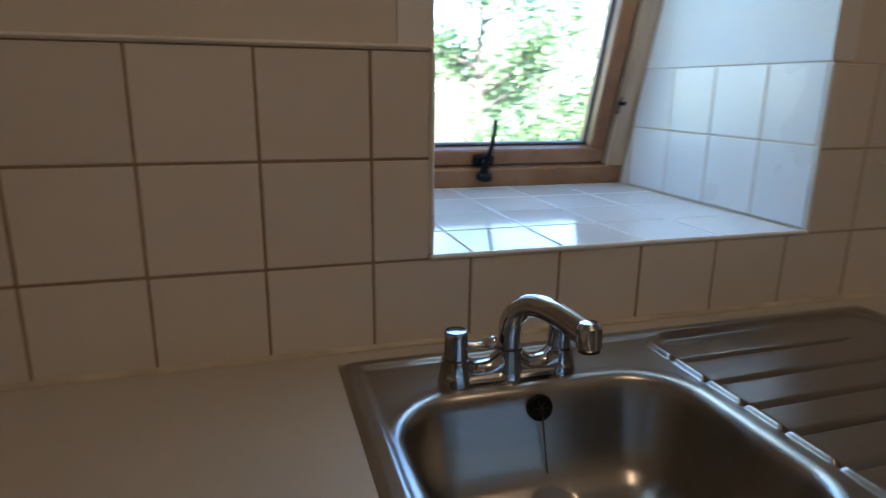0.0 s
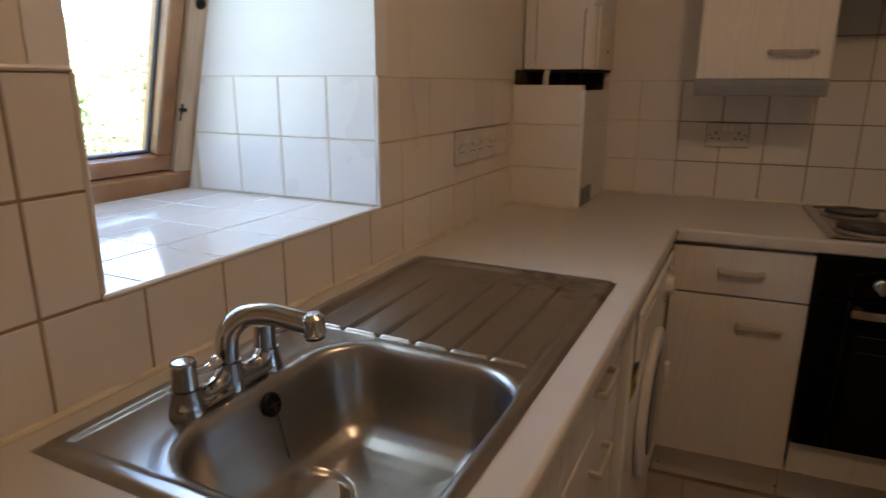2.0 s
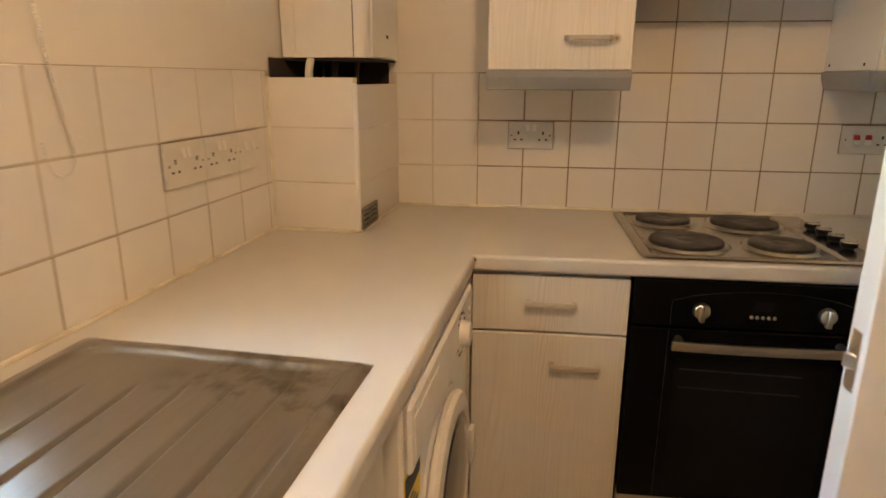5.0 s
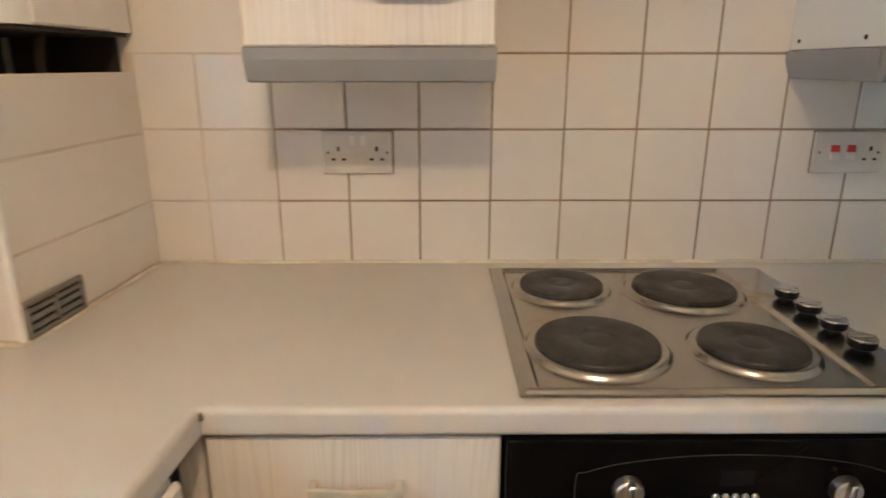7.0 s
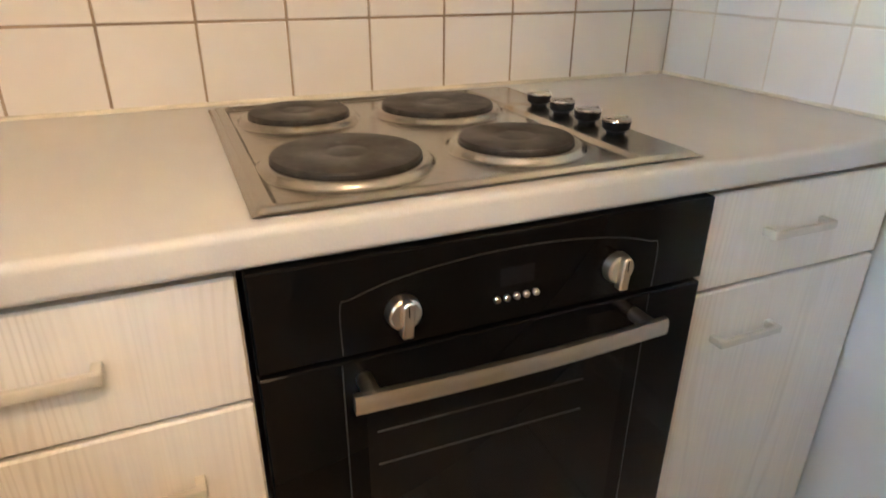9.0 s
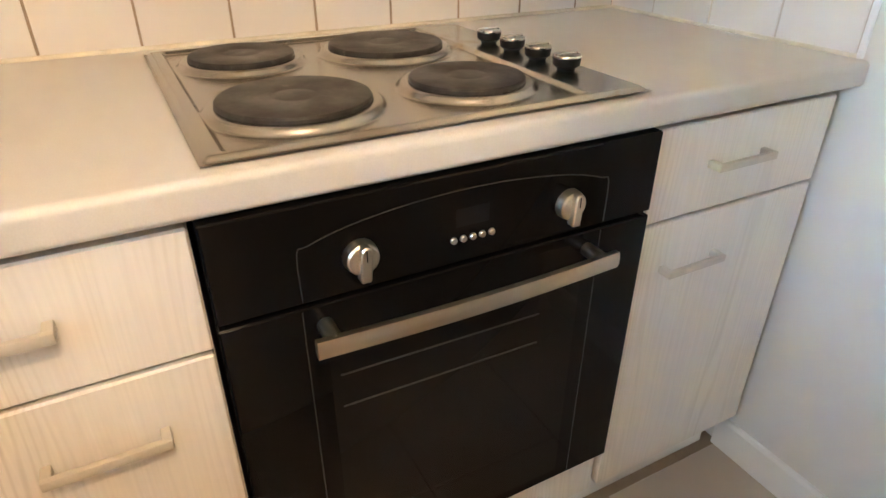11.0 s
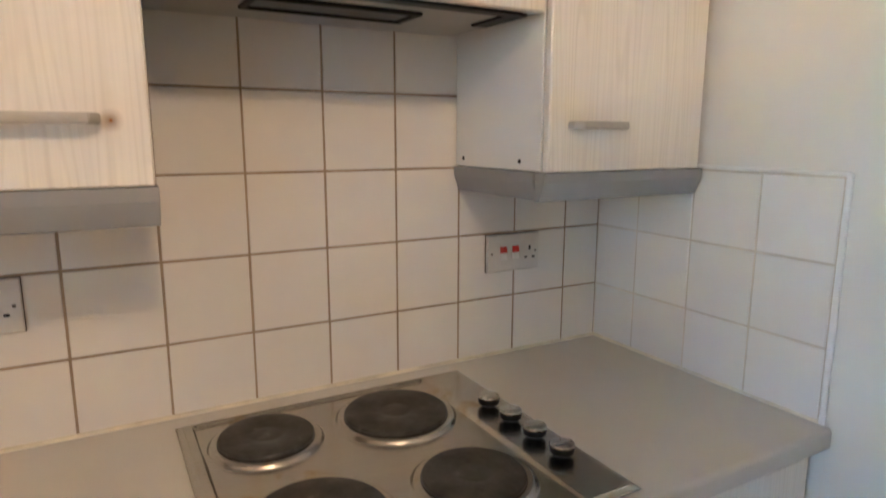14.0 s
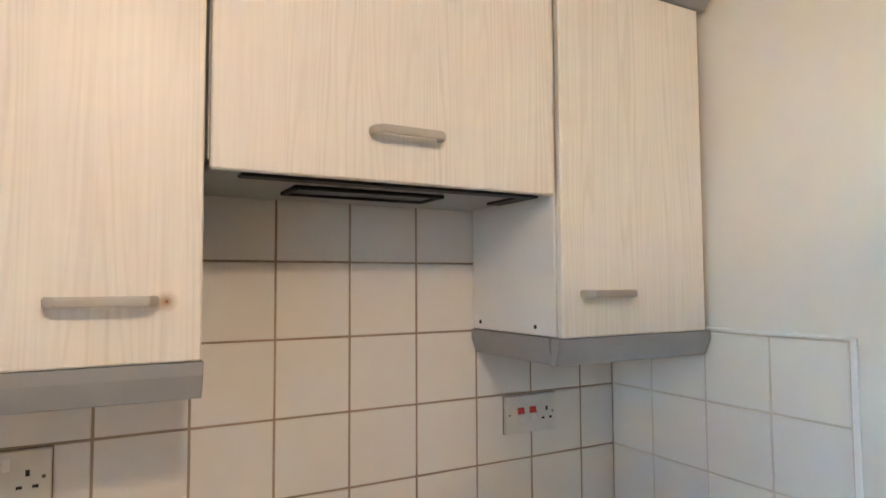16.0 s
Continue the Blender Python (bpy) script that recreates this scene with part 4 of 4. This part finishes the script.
box(b, (OF - 0.0009, -0.462, 0.275), (OF + 0.001, -0.092, 0.660))
wnd = part("door_window", b, smoked, odoor, "smoked glass door window")
b = shape()
for zz in (0.582, 0.632):
    rod(b, (OF - 0.0016, -0.104, zz), (OF - 0.0016, -0.395, zz - 0.006), 0.0011, 8)
part("rack_line", b, mat("rack_wire", (0.055, 0.052, 0.047), 0.4, 0.6), wnd, "faint oven rack wires")
for yy in (-0.068, -0.488):
    b = shape()
    rod(b, (OF - 0.0006, yy, 0.258), (OF - 0.0006, yy, 0.735), 0.0008, 6)
    part("door_line", b, trim_line, odoor, "thin grey printed line")
HZ = 0.709
b = shape()
t = bmesh.new()
prof = [(-0.004, -0.0115), (0.004, -0.0115), (0.006, -0.005), (0.006, 0.005), (0.004, 0.0115), (-0.004, 0.0115), (-0.006, 0.0)]
rings = []
for u in np.linspace(0, 1, 25):
    yy = -0.070 - 0.418 * u
    xx = OF - 0.038 - 0.007 * math.sin(math.pi * u)
    rings.append([t.verts.new((xx - p, yy, HZ + q)) for p, q in prof])
for r0, r1 in zip(rings, rings[1:]):
    for k in range(7):
        t.faces.new([r0[k], r0[(k + 1) % 7], r1[(k + 1) % 7], r1[k]])
t.faces.new(rings[0][::-1])
t.faces.new(rings[-1])
bmesh.ops.recalc_face_normals(t, faces=t.faces)
merge(b, t)
bar = part("oven_handle", b, satin, odoor, "long bowed brushed metal handle", angle=50)
for yy in (-0.092, -0.466):
    b = shape()
    rod(b, (OF + 0.001, yy, HZ + 0.002), (OF - 0.040, yy, HZ + 0.002), 0.010, 18)
    part("handle_post", b, satin, bar, "round metal post")
b = shape()
box(b, (FX + 0.001, OY0 + 0.001, 0.138), (FX + 0.019, OY1 - 0.001, 0.246), 0.002)
filler = tagged(new("oven_filler", finish("oven_filler", b, foil_front)), "white wood-effect filler panel below the oven", "filler panel")
b = shape()
box(b, (FX + 0.068, OY0 - 0.011, 0.0), (FX + 0.084, OY1 + 0.001, 0.134), 0.001)
part("plinth", b, gloss_white, filler, "white plinth")
for yy in (0.40, 0.03, -0.57, -0.97):
    for zz in (0.035, 0.105):
        b = shape()
        lathe(b, (FX + 0.0682, yy, zz), (-1, 0, 0), [(0, 0.001), (0.003, 0.001), (0.0035, 0.0)], 10)
        part("plinth_screw", b, rubber, filler, "dark screw head")

# ---- hob ----
HX1, HX0_, HY1, HY0 = -0.056, -0.594, 0.004, -0.572
hob = thing("electric_hob", (-0.34, -0.28, TOP), "stainless steel hob with four solid iron plates", "hob")
PLATES = ((-0.448, -0.132, 0.094), (-0.185, -0.126, 0.079), (-0.205, -0.356, 0.094), (-0.458, -0.366, 0.079))
xs = np.arange(HX0_, HX1 + 1e-6, 0.0018)
ys = np.arange(HY0, HY1 + 1e-6, 0.0018)
gx, gy = np.meshgrid(xs, ys, indexing="ij")
edge = rounded_depth(gx, gy, xs[0], xs[-1], ys[0], ys[-1], 0.012)
z = 0.0004 + 0.009 * ease(edge / 0.012)
well = rounded_depth(gx, gy, HX0_ + 0.014, HX1 - 0.016, -0.478, HY1 - 0.024, 0.010)
z -= 0.0055 * ease(well / 0.006)
for cx, cy, r in PLATES:
    dist = np.hypot(gx - cx, gy - cy)
    z = np.maximum(z, 0.0037 + 0.0088 * ease((r + 0.0185 - dist) / 0.0092) * ease((edge - 0.009) / 0.009))
    z -= 0.005 * ease((r - 0.001 - dist) / 0.004)
z[1:-1, 1:-1] = 0.5 * z[1:-1, 1:-1] + 0.125 * (z[:-2, 1:-1] + z[2:, 1:-1] + z[1:-1, :-2] + z[1:-1, 2:])
ob = new("hob_pan", grid_mesh("hob_pan", xs, ys, z + TOP, hob_steel))
ob.parent, ob.matrix_basis = hob, world_of(hob).inverted()
for cx, cy, r in PLATES:
    base = TOP + 0.0055
    b = shape()
    lathe(b, (cx, cy, base), (0, 0, 1), [(r, 0.0), (r, 0.011), (r - 0.002, 0.0135), (r - 0.008, 0.0145), (0.032, 0.0145), (0.029, 0.0135), (0.024, 0.0135), (0.022, 0.0138), (0.0, 0.0138)], 64)
    part("hotplate", b, iron, hob, "worn black cast iron plate")
for k in range(4):
    kx, ky = -0.258 - 0.0705 * k, -0.524
    b = shape()
    zb = TOP + 0.0094
    lathe(b, (kx, ky, zb), (0, 0, 1), [(0.0130, 0.0), (0.0135, 0.004), (0.0168, 0.0055), (0.0196, 0.0085), (0.0206, 0.019), (0, 0.019)], 32)
    kn = part("hob_knob", b, black_plastic, hob, "black knob with a silver cap")
    b = shape()
    lathe(b, (kx, ky, zb + 0.0188), (0, 0, 1), [(0.0204, 0.0), (0.0206, 0.0022), (0.0196, 0.0040), (0.012, 0.0050), (0, 0.0053)], 32)
    box(b, (kx - 0.003, ky - 0.019, zb + 0.0225), (kx + 0.003, ky + 0.019, zb + 0.0250), 0.0014)
    part("cap", b, chrome, kn, "silver cap")

# ---- washing machine ----
MX0, MX1, MF = -1.250, -0.640, -0.606
wm = thing("washing_machine", (-0.92, -0.3, 0), "white front-loading washing machine under the worktop", "washing machine", m=SKEW)
b = shape()
box(b, (MX0, MF, 0.012), (MX1, -0.05, 0.858), 0.006)
part("cabinet", b, enamel, wm, "", SKEW)
b = shape()
box(b, (MX0 + 0.004, MF - 0.014, 0.735), (MX1 - 0.004, MF - 0.0005, 0.856), 0.006)
ctl = part("control_panel", b, white_plastic, wm, "", SKEW)
b = shape()
box(b, (MX0 + 0.02, MF - 0.017, 0.752), (MX0 + 0.20, MF - 0.0135, 0.832), 0.004)
part("drawer", b, white_plastic, ctl, "detergent drawer", SKEW)
b = shape()
lathe(b, (MX1 - 0.16, MF - 0.0135, 0.790), (0, -1, 0), [(0.0, 0.022), (0.024, 0.022), (0.027, 0.018), (0.030, 0.0)], 32)
part("dial", b, white_plastic, ctl, "white programme dial", SKEW)
for k in range(3):
    b = shape()
    lathe(b, (MX1 - 0.05, MF - 0.0135, 0.765 + 0.022 * k), (0, -1, 0), [(0, 0.004), (0.006, 0.004), (0.007, 0.0)], 14)
    part("button", b, white_plastic, ctl, "", SKEW)
MC = (-0.935, MF + 0.020, 0.495)
b = shape()
lathe(b, MC, (0, -1, 0), [(0.222, -0.022), (0.222, 0.019), (0.216, 0.024), (0.172, 0.024), (0.168, 0.018)], 64)
part("door_surround", b, white_plastic, wm, "white door surround", SKEW)
b = shape()
lathe(b, MC, (0, -1, 0), [(0.194, 0.024), (0.203, 0.028), (0.205, 0.038), (0.198, 0.047), (0.182, 0.051), (0.160, 0.049), (0.152, 0.043), (0.150, 0.030)], 72)
wd = part("door", b, white_plastic, wm, "round white door ring", SKEW)
b = shape()
lathe(b, MC, (0, -1, 0), [(0.186, 0.002), (0.186, 0.026), (0.151, 0.030), (0.149, 0.043), (0.140, 0.050), (0.10, 0.056), (0.05, 0.058), (0, 0.058)], 56)
part("door_bowl", b, door_glass, wd, "dark bulging glass door bowl", SKEW)
b = shape()
box(b, (MC[0] + 0.156, MF - 0.042, 0.450), (MC[0] + 0.190, MF - 0.026, 0.540), 0.006, 2)
part("door_grip", b, white_plastic, wd, "white moulded grip", SKEW)
for k in range(14):
    b = shape()
    a = math.radians(-150 + 22 * k)
    cx, cz = MX1 - 0.16 + 0.047 * math.cos(a), 0.790 + 0.047 * math.sin(a)
    box(b, (cx - 0.006, MF - 0.0148, cz - 0.0016), (cx + 0.006, MF - 0.0136, cz + 0.0016))
    part("panel_print", b, sticker_dark, ctl, "dark programme mark", SKEW)
b = shape()
box(b, (MX0 + 0.006, MF - 0.0014, 0.630), (MX0 + 0.110, MF + 0.001, 0.726))
stick = part("energy_sticker", b, sticker_yellow, wm, "yellow and dark printed sticker", SKEW)
b = shape()
box(b, (MX0 + 0.010, MF - 0.0022, 0.682), (MX0 + 0.106, MF - 0.0012, 0.722))
for k in range(3):
    box(b, (MX0 + 0.016, MF - 0.0022, 0.640 + 0.013 * k), (MX0 + 0.09 - 0.014 * k, MF - 0.0012, 0.646 + 0.013 * k))
part("sticker_print", b, sticker_dark, stick, "dark print bars", SKEW)

# ---- open door ----
DX0, DX1, DY1, DY0 = -1.362, -1.322, -0.110, -0.955
door = thing("door_1", (-1.34, DY0, 0.006), "white painted panelled door standing open", "door", kind="structure")
b = shape()
STILE = 0.118
cols = [DY0 + STILE, (DY0 + DY1) / 2 - 0.055, (DY0 + DY1) / 2 + 0.055, DY1 - STILE]
rows = [0.24, 0.854, 1.06, 1.86]
Y = [DY0] + cols + [DY1]
Z = [0.006] + rows + [1.985]
for i in (0, 2, 4):
    box(b, (DX0, Y[i], Z[0]), (DX1, Y[i + 1], Z[5]), 0.0015)
for i in (1, 3):
    for j in (0, 2, 4):
        box(b, (DX0 + 0.0004, Y[i] - 0.001, Z[j]), (DX1 - 0.0004, Y[i + 1] + 0.001, Z[j + 1]), 0.001)
part("door_leaf", b, gloss_white, door, "white gloss stiles and rails")
for i in (1, 3):
    for j in (1, 3):
        b = shape()
        for face, s in ((DX0, 1), (DX1, -1)):
            y0, y1, z0, z1 = Y[i], Y[i + 1], Z[j], Z[j + 1]
            steps = [(0.0, 0.0), (0.006, 0.004), (0.014, 0.012), (0.030, 0.012), (0.052, 0.004)]
            rings = [[b.verts.new((face + s * dp, yy, zz)) for yy, zz in ((y0 + w, z0 + w), (y1 - w, z0 + w), (y1 - w, z1 - w), (y0 + w, z1 - w))] for w, dp in steps]
            for r0, r1 in zip(rings, rings[1:]):
                for k in range(4):
                    b.faces.new([r0[k], r0[(k + 1) % 4], r1[(k + 1) % 4], r1[k]])
            b.faces.new(rings[-1])
        bmesh.ops.recalc_face_normals(b, faces=b.faces)
        part("door_panel", b, gloss_white, door, "raised moulded panel", angle=20)
b = shape()
box(b, (-1.353, DY1 - 0.001, 0.955), (-1.331, DY1 + 0.0015, 1.035), 0.0008)
lp = part("latch_plate", b, satin, door, "metal latch plate")
b = shape()
prism(b, [(-1.350, DY1), (-1.350, DY1 + 0.002), (-1.336, DY1 + 0.011), (-1.336, DY1)], "xy", 0.985, 1.004, 0.001)
part("latch_bolt", b, satin, lp, "metal latch bolt")
b = shape()
PLY = -0.169
box(b, (DX0 - 0.004, PLY - 0.022, 0.933), (DX0 + 0.001, PLY + 0.022, 1.054), 0.0015)
bp = part("handle_plate", b, brass, door, "polished brass handle plate")
for sy in (-0.013, 0.013):
    for zz in (0.941, 1.046):
        b = shape()
        lathe(b, (DX0 - 0.004, PLY + sy, zz), (-1, 0, 0), [(0, 0.0008), (0.0025, 0.001), (0.0032, 0.0)], 12)
        part("screw", b, copper, bp, "dark brass screw")
b = shape()
lathe(b, (DX0 - 0.004, PLY + 0.004, 1.002), (-1, 0, 0), [(0.012, 0), (0.0125, 0.003), (0.009, 0.008), (0.008, 0.022), (0.0105, 0.030), (0.010, 0.040), (0, 0.043)], 24)
tube(b, [(DX0 - 0.036, PLY + 0.004, 1.002), (DX0 - 0.040, PLY - 0.012, 1.000), (DX0 - 0.040, PLY - 0.05, 0.998), (DX0 - 0.038, PLY - 0.085, 0.996), (DX0 - 0.036, PLY - 0.100, 0.994)], lambda u: 0.0085 - 0.003 * abs(2 * u - 1), 14)
part("door_lever", b, brass, door, "polished brass lever")

# ---- scrap of paper on the floor ----
b = shape()
t = bmesh.new()
vs = [t.verts.new(p) for p in ((-0.575, -0.20, 0.002), (-0.560, -0.265, 0.012), (-0.590, -0.285, 0.006), (-0.612, -0.225, 0.001), (-0.588, -0.24, 0.014))]
for q in ((0, 1, 4), (1, 2, 4), (2, 3, 4), (3, 0, 4)):
    t.faces.new([vs[k] for k in q])
bmesh.ops.solidify(t, geom=t.faces[:], thickness=0.0008)
merge(b, t)
solid("paper_scrap", b, white_plastic, "crumpled white scrap on the floor by the plinth", "paper", "")

# ---- outdoors ----
b = shape()
t = bmesh.new()
vs = [t.verts.new(p) for p in ((-400, 2.2, -2.6), (400, 2.2, -2.6), (400, 800, -2.6), (-400, 800, -2.6))]
t.faces.new(vs)
merge(b, t)
solid("ground", b, grass, "sunlit grass beyond the window", "ground")


def tree(x, y, height, spread, leaves, seed, ground=-2.6, low=0.25):
    leaves *= 2
    rng = np.random.default_rng(seed)
    tr = thing("tree", (x, y, ground), "leafy green garden tree in sunlight", "tree", "garden trees")
    bm = shape()
    tube(bm, [(x, y, ground - 0.1), (x + 0.05, y, ground + height * 0.3), (x - 0.05, y + 0.05, ground + height * 0.6), (x, y, ground + height * 0.85)], lambda u: 0.16 * (1 - 0.8 * u), 10, 5)
    tips = []
    for k in range(14):
        a, h0 = rng.uniform(0, 6.28), rng.uniform(low, 0.8) * height
        reach = spread * rng.uniform(0.5, 1.0)
        tip = Vector((x + reach * math.cos(a), y + reach * math.sin(a), ground + h0 + rng.uniform(0.2, 0.9)))
        mid = Vector((x + 0.5 * reach * math.cos(a), y + 0.5 * reach * math.sin(a), ground + h0 + 0.1))
        tube(bm, [(x, y, ground + h0 - 0.2), mid, tip], lambda u: 0.05 * (1 - 0.75 * u), 6, 4)
        tips += [tip, (mid + tip) / 2]
    part("trunk", bm, bark, tr, "brown trunk with limbs")
    centres = np.array([tips[k] for k in rng.integers(0, len(tips), leaves)])
    centres = centres + rng.normal(0, 1, (leaves, 3)) * np.array([0.38, 0.38, 0.33]) * spread * 0.5
    u = rng.normal(0, 1, (leaves, 3))
    u /= np.linalg.norm(u, axis=1)[:, None]
    v = np.cross(u, rng.normal(0, 1, (leaves, 3)))
    v /= np.linalg.norm(v, axis=1)[:, None]
    size = rng.uniform(0.035, 0.08, (leaves, 1))
    quad = np.stack([centres - u * size, centres + v * size * 0.5, centres + u * size, centres - v * size * 0.5], 1).reshape(-1, 3)
    me = bpy.data.meshes.new("crown")
    me.from_pydata(quad.tolist(), [], np.arange(leaves * 4).reshape(-1, 4).tolist())
    me.materials.append(leaf)
    cr = new("crown", me)
    cr.parent, cr.matrix_basis = tr, world_of(tr).inverted()
    return tr


tree(2.3, 10.5, 6.6, 1.4, 5200, 3)
tree(4.3, 11.8, 6.2, 1.6, 3800, 41, low=0.2)
tree(-3.2, 14.0, 6.5, 2.0, 2600, 5)
tree(6.5, 13.0, 6.0, 1.9, 4600, 17, low=0.15)
tree(11.0, 14.0, 6.0, 2.3, 5000, 23, low=0.12)
tree(17.0, 15.0, 6.5, 2.6, 5000, 29, low=0.12)
tree(0.5, 22.0, 4.6, 3.0, 2600, 11, low=0.1)
tree(11.0, 24.0, 4.8, 3.4, 2600, 31, low=0.1)

# ---- tiles, piece by piece ----
TILES = {}


def tile_mesh(w, h, thick, material, name):
    key = (round(w, 4), round(h, 4), material.name)
    if key not in TILES:
        bm = shape()
        box(bm, (-w / 2, -h / 2, -thick), (w / 2, h / 2, 0), 0.0016, 1)
        TILES[key] = finish(name, bm, material)
    return TILES[key]


def lay(parent, frame_m, us, vs, material, name="tile", gap=0.0038, thick=0.006, skip=None):
    """Tiles between the joints us and vs, in a frame whose x, y lie in the surface and z comes out of it."""
    rng = random.Random(len(us) * 31 + len(vs) * 7)
    for i in range(len(us) - 1):
        for j in range(len(vs) - 1):
            if skip and skip(0.5 * (us[i] + us[i + 1]), 0.5 * (vs[j] + vs[j + 1])):
                continue
            w, h = us[i + 1] - us[i] - gap, vs[j + 1] - vs[j] - gap
            if w < 0.012 or h < 0.012:
                continue
            ob = new(name, tile_mesh(w, h, thick, material, name))
            ob.parent = parent
            tip = pose(0.5 * (us[i] + us[i + 1]), 0.5 * (vs[j] + vs[j + 1]), rng.uniform(-0.0004, 0.0004), rng.uniform(-0.12, 0.12), rng.uniform(-0.12, 0.12), 0)
            ob.matrix_basis = world_of(parent).inverted() @ frame_m @ tip


def axes(o, u, v, m=IDENT):
    u, v = Vector(u), Vector(v)
    n = u.cross(v)
    return m @ Matrix(((u.x, v.x, n.x, o[0]), (u.y, v.y, n.y, o[1]), (u.z, v.z, n.z, o[2]), (0, 0, 0, 1)))


ROWS_Z = [TOP + 0.003, 1.046, 1.198, 1.350, 1.502, 1.654]
# cooker wall: u runs towards -y
us = [-0.733, -0.608] + [-0.456 + 0.152 * k for k in range(10)] + [1.020]
lay(wall_east, axes((-0.002, 0, 0), (0, -1, 0), (0, 0, 1)), us, ROWS_Z, tile_white, skip=lambda u, v: v > 1.352 and not (-0.02 < u < 0.61))
b = shape()
box(b, (-0.0006, -1.0235, TOP), (0.0045, 0.456, 1.352))
box(b, (-0.0006, -0.62, 1.352), (0.0045, 0.03, 1.65))
part("grout", b, grout, wall_east, "brownish tile grout")
b = shape()
box(b, (-0.0006, 0.456, TOP), (0.0045, 0.75, 1.352))
part("grout", b, grout_pale, wall_east, "pale tile grout")
# side wall: u runs towards +x, seen from the room
us = [-0.590, -0.438, -0.286, -0.134, -0.003]
lay(wall_south, axes((0, -1.018, 0), (-1, 0, 0), (0, 0, 1)), [-u for u in us[::-1]], ROWS_Z[:4], tile_white)
b = shape()
box(b, (-0.592, -1.0245, TOP - 0.03), (-0.001, -1.0196, 1.352))
part("grout", b, grout_pale, wall_south, "pale tile grout")
b = shape()
rod(b, (-0.597, -1.019, TOP), (-0.597, -1.019, 1.358), 0.0055, 10)
rod(b, (-0.597, -1.019, 1.356), (-0.002, -1.019, 1.356), 0.0045, 10)
part("edge_trim", b, gloss_white, wall_south, "white tile edge trim")
# window wall
us = [-2.14 + 0.155 * k for k in range(-7, 12)] + [-0.412]
left = [u for u in us if u < WL - 0.02] + [WL - 0.002]
NORTH = axes((0, -0.002, 0), (1, 0, 0), (0, 0, 1), SKEW)
lay(wall_north, NORTH, us, [TOP + 0.003, 1.044], tile_white)
lay(wall_north, NORTH, left, [1.044, 1.198, 1.350], tile_white)
right = [WR + 0.002] + [u for u in us if u > WR + 0.03]
lay(wall_north, NORTH, right, [1.044, 1.200, 1.352], tile_white)
b = shape()
box(b, (-3.3, -0.0006, TOP), (-0.40, 0.0045, 1.043))
box(b, (-3.3, -0.0006, 1.043), (WL, 0.0045, 1.352))
part("grout", b, grout, wall_north, "brownish tile grout", SKEW)
b = shape()
box(b, (WR, -0.0006, 1.043), (-0.40, 0.0045, 1.352))
part("grout", b, grout_mid, wall_north, "faded tile grout", SKEW)
b = shape()
box(b, (-3.3, -0.006, 1.3505), (WL - 0.001, 0.005, 1.358), 0.003)
box(b, (WL - 0.003, -0.0055, SILL - 0.006), (WR + 0.004, 0.004, SILL + 0.003), 0.003)
box(b, (WL - 0.004, -0.0055, SILL + 0.003), (WL + 0.004, 0.004, 1.3505), 0.003)
box(b, (WR - 0.005, -0.0055, SILL + 0.003), (WR + 0.003, 0.004, 1.352), 0.003)
part("edge_trim", b, gloss_white, wall_north, "white tile edge trim", SKEW)
# sill and reveal
b = shape()
box(b, (WL, 0.0, SILL - 0.003), (WR, 0.632, SILL - 0.0008))
box(b, (WR - 0.0008, 0.0, SILL), (WR + 0.002, 0.60, 1.356))
part("grout", b, grout_pale, wall_north, "pale tile grout", SKEW)
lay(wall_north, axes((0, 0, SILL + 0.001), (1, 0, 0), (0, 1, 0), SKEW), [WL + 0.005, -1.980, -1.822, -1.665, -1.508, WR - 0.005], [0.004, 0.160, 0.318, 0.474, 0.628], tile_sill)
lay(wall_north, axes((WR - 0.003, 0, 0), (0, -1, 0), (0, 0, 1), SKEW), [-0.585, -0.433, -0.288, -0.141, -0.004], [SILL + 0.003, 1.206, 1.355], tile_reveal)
# boxing
lay(boxing, axes((BX + 0.001, 0, 0), (0, -1, 0), (0, 0, 1), SKEW), [0.004, -BY - 0.006], [TOP + 0.004, 1.046, 1.198, 1.334], tile_white)
lay(boxing, axes((0, BY + 0.001, 0), (1, 0, 0), (0, 0, 1), SKEW), [BX + 0.010, 0.016], [TOP + 0.004, 1.046, 1.190, 1.315], tile_white, skip=None)
# floor
lay(floor, axes((0, 0, 0), (1, 0, 0), (0, 1, 0)), [-3.55 + 0.333 * k for k in range(10)], [-1.02] + [-1.018 + 0.333 * k + 0.0 for k in range(1, 5)] + [0.646], floor_tile_mat, "floor_tile", 0.005, 0.004)
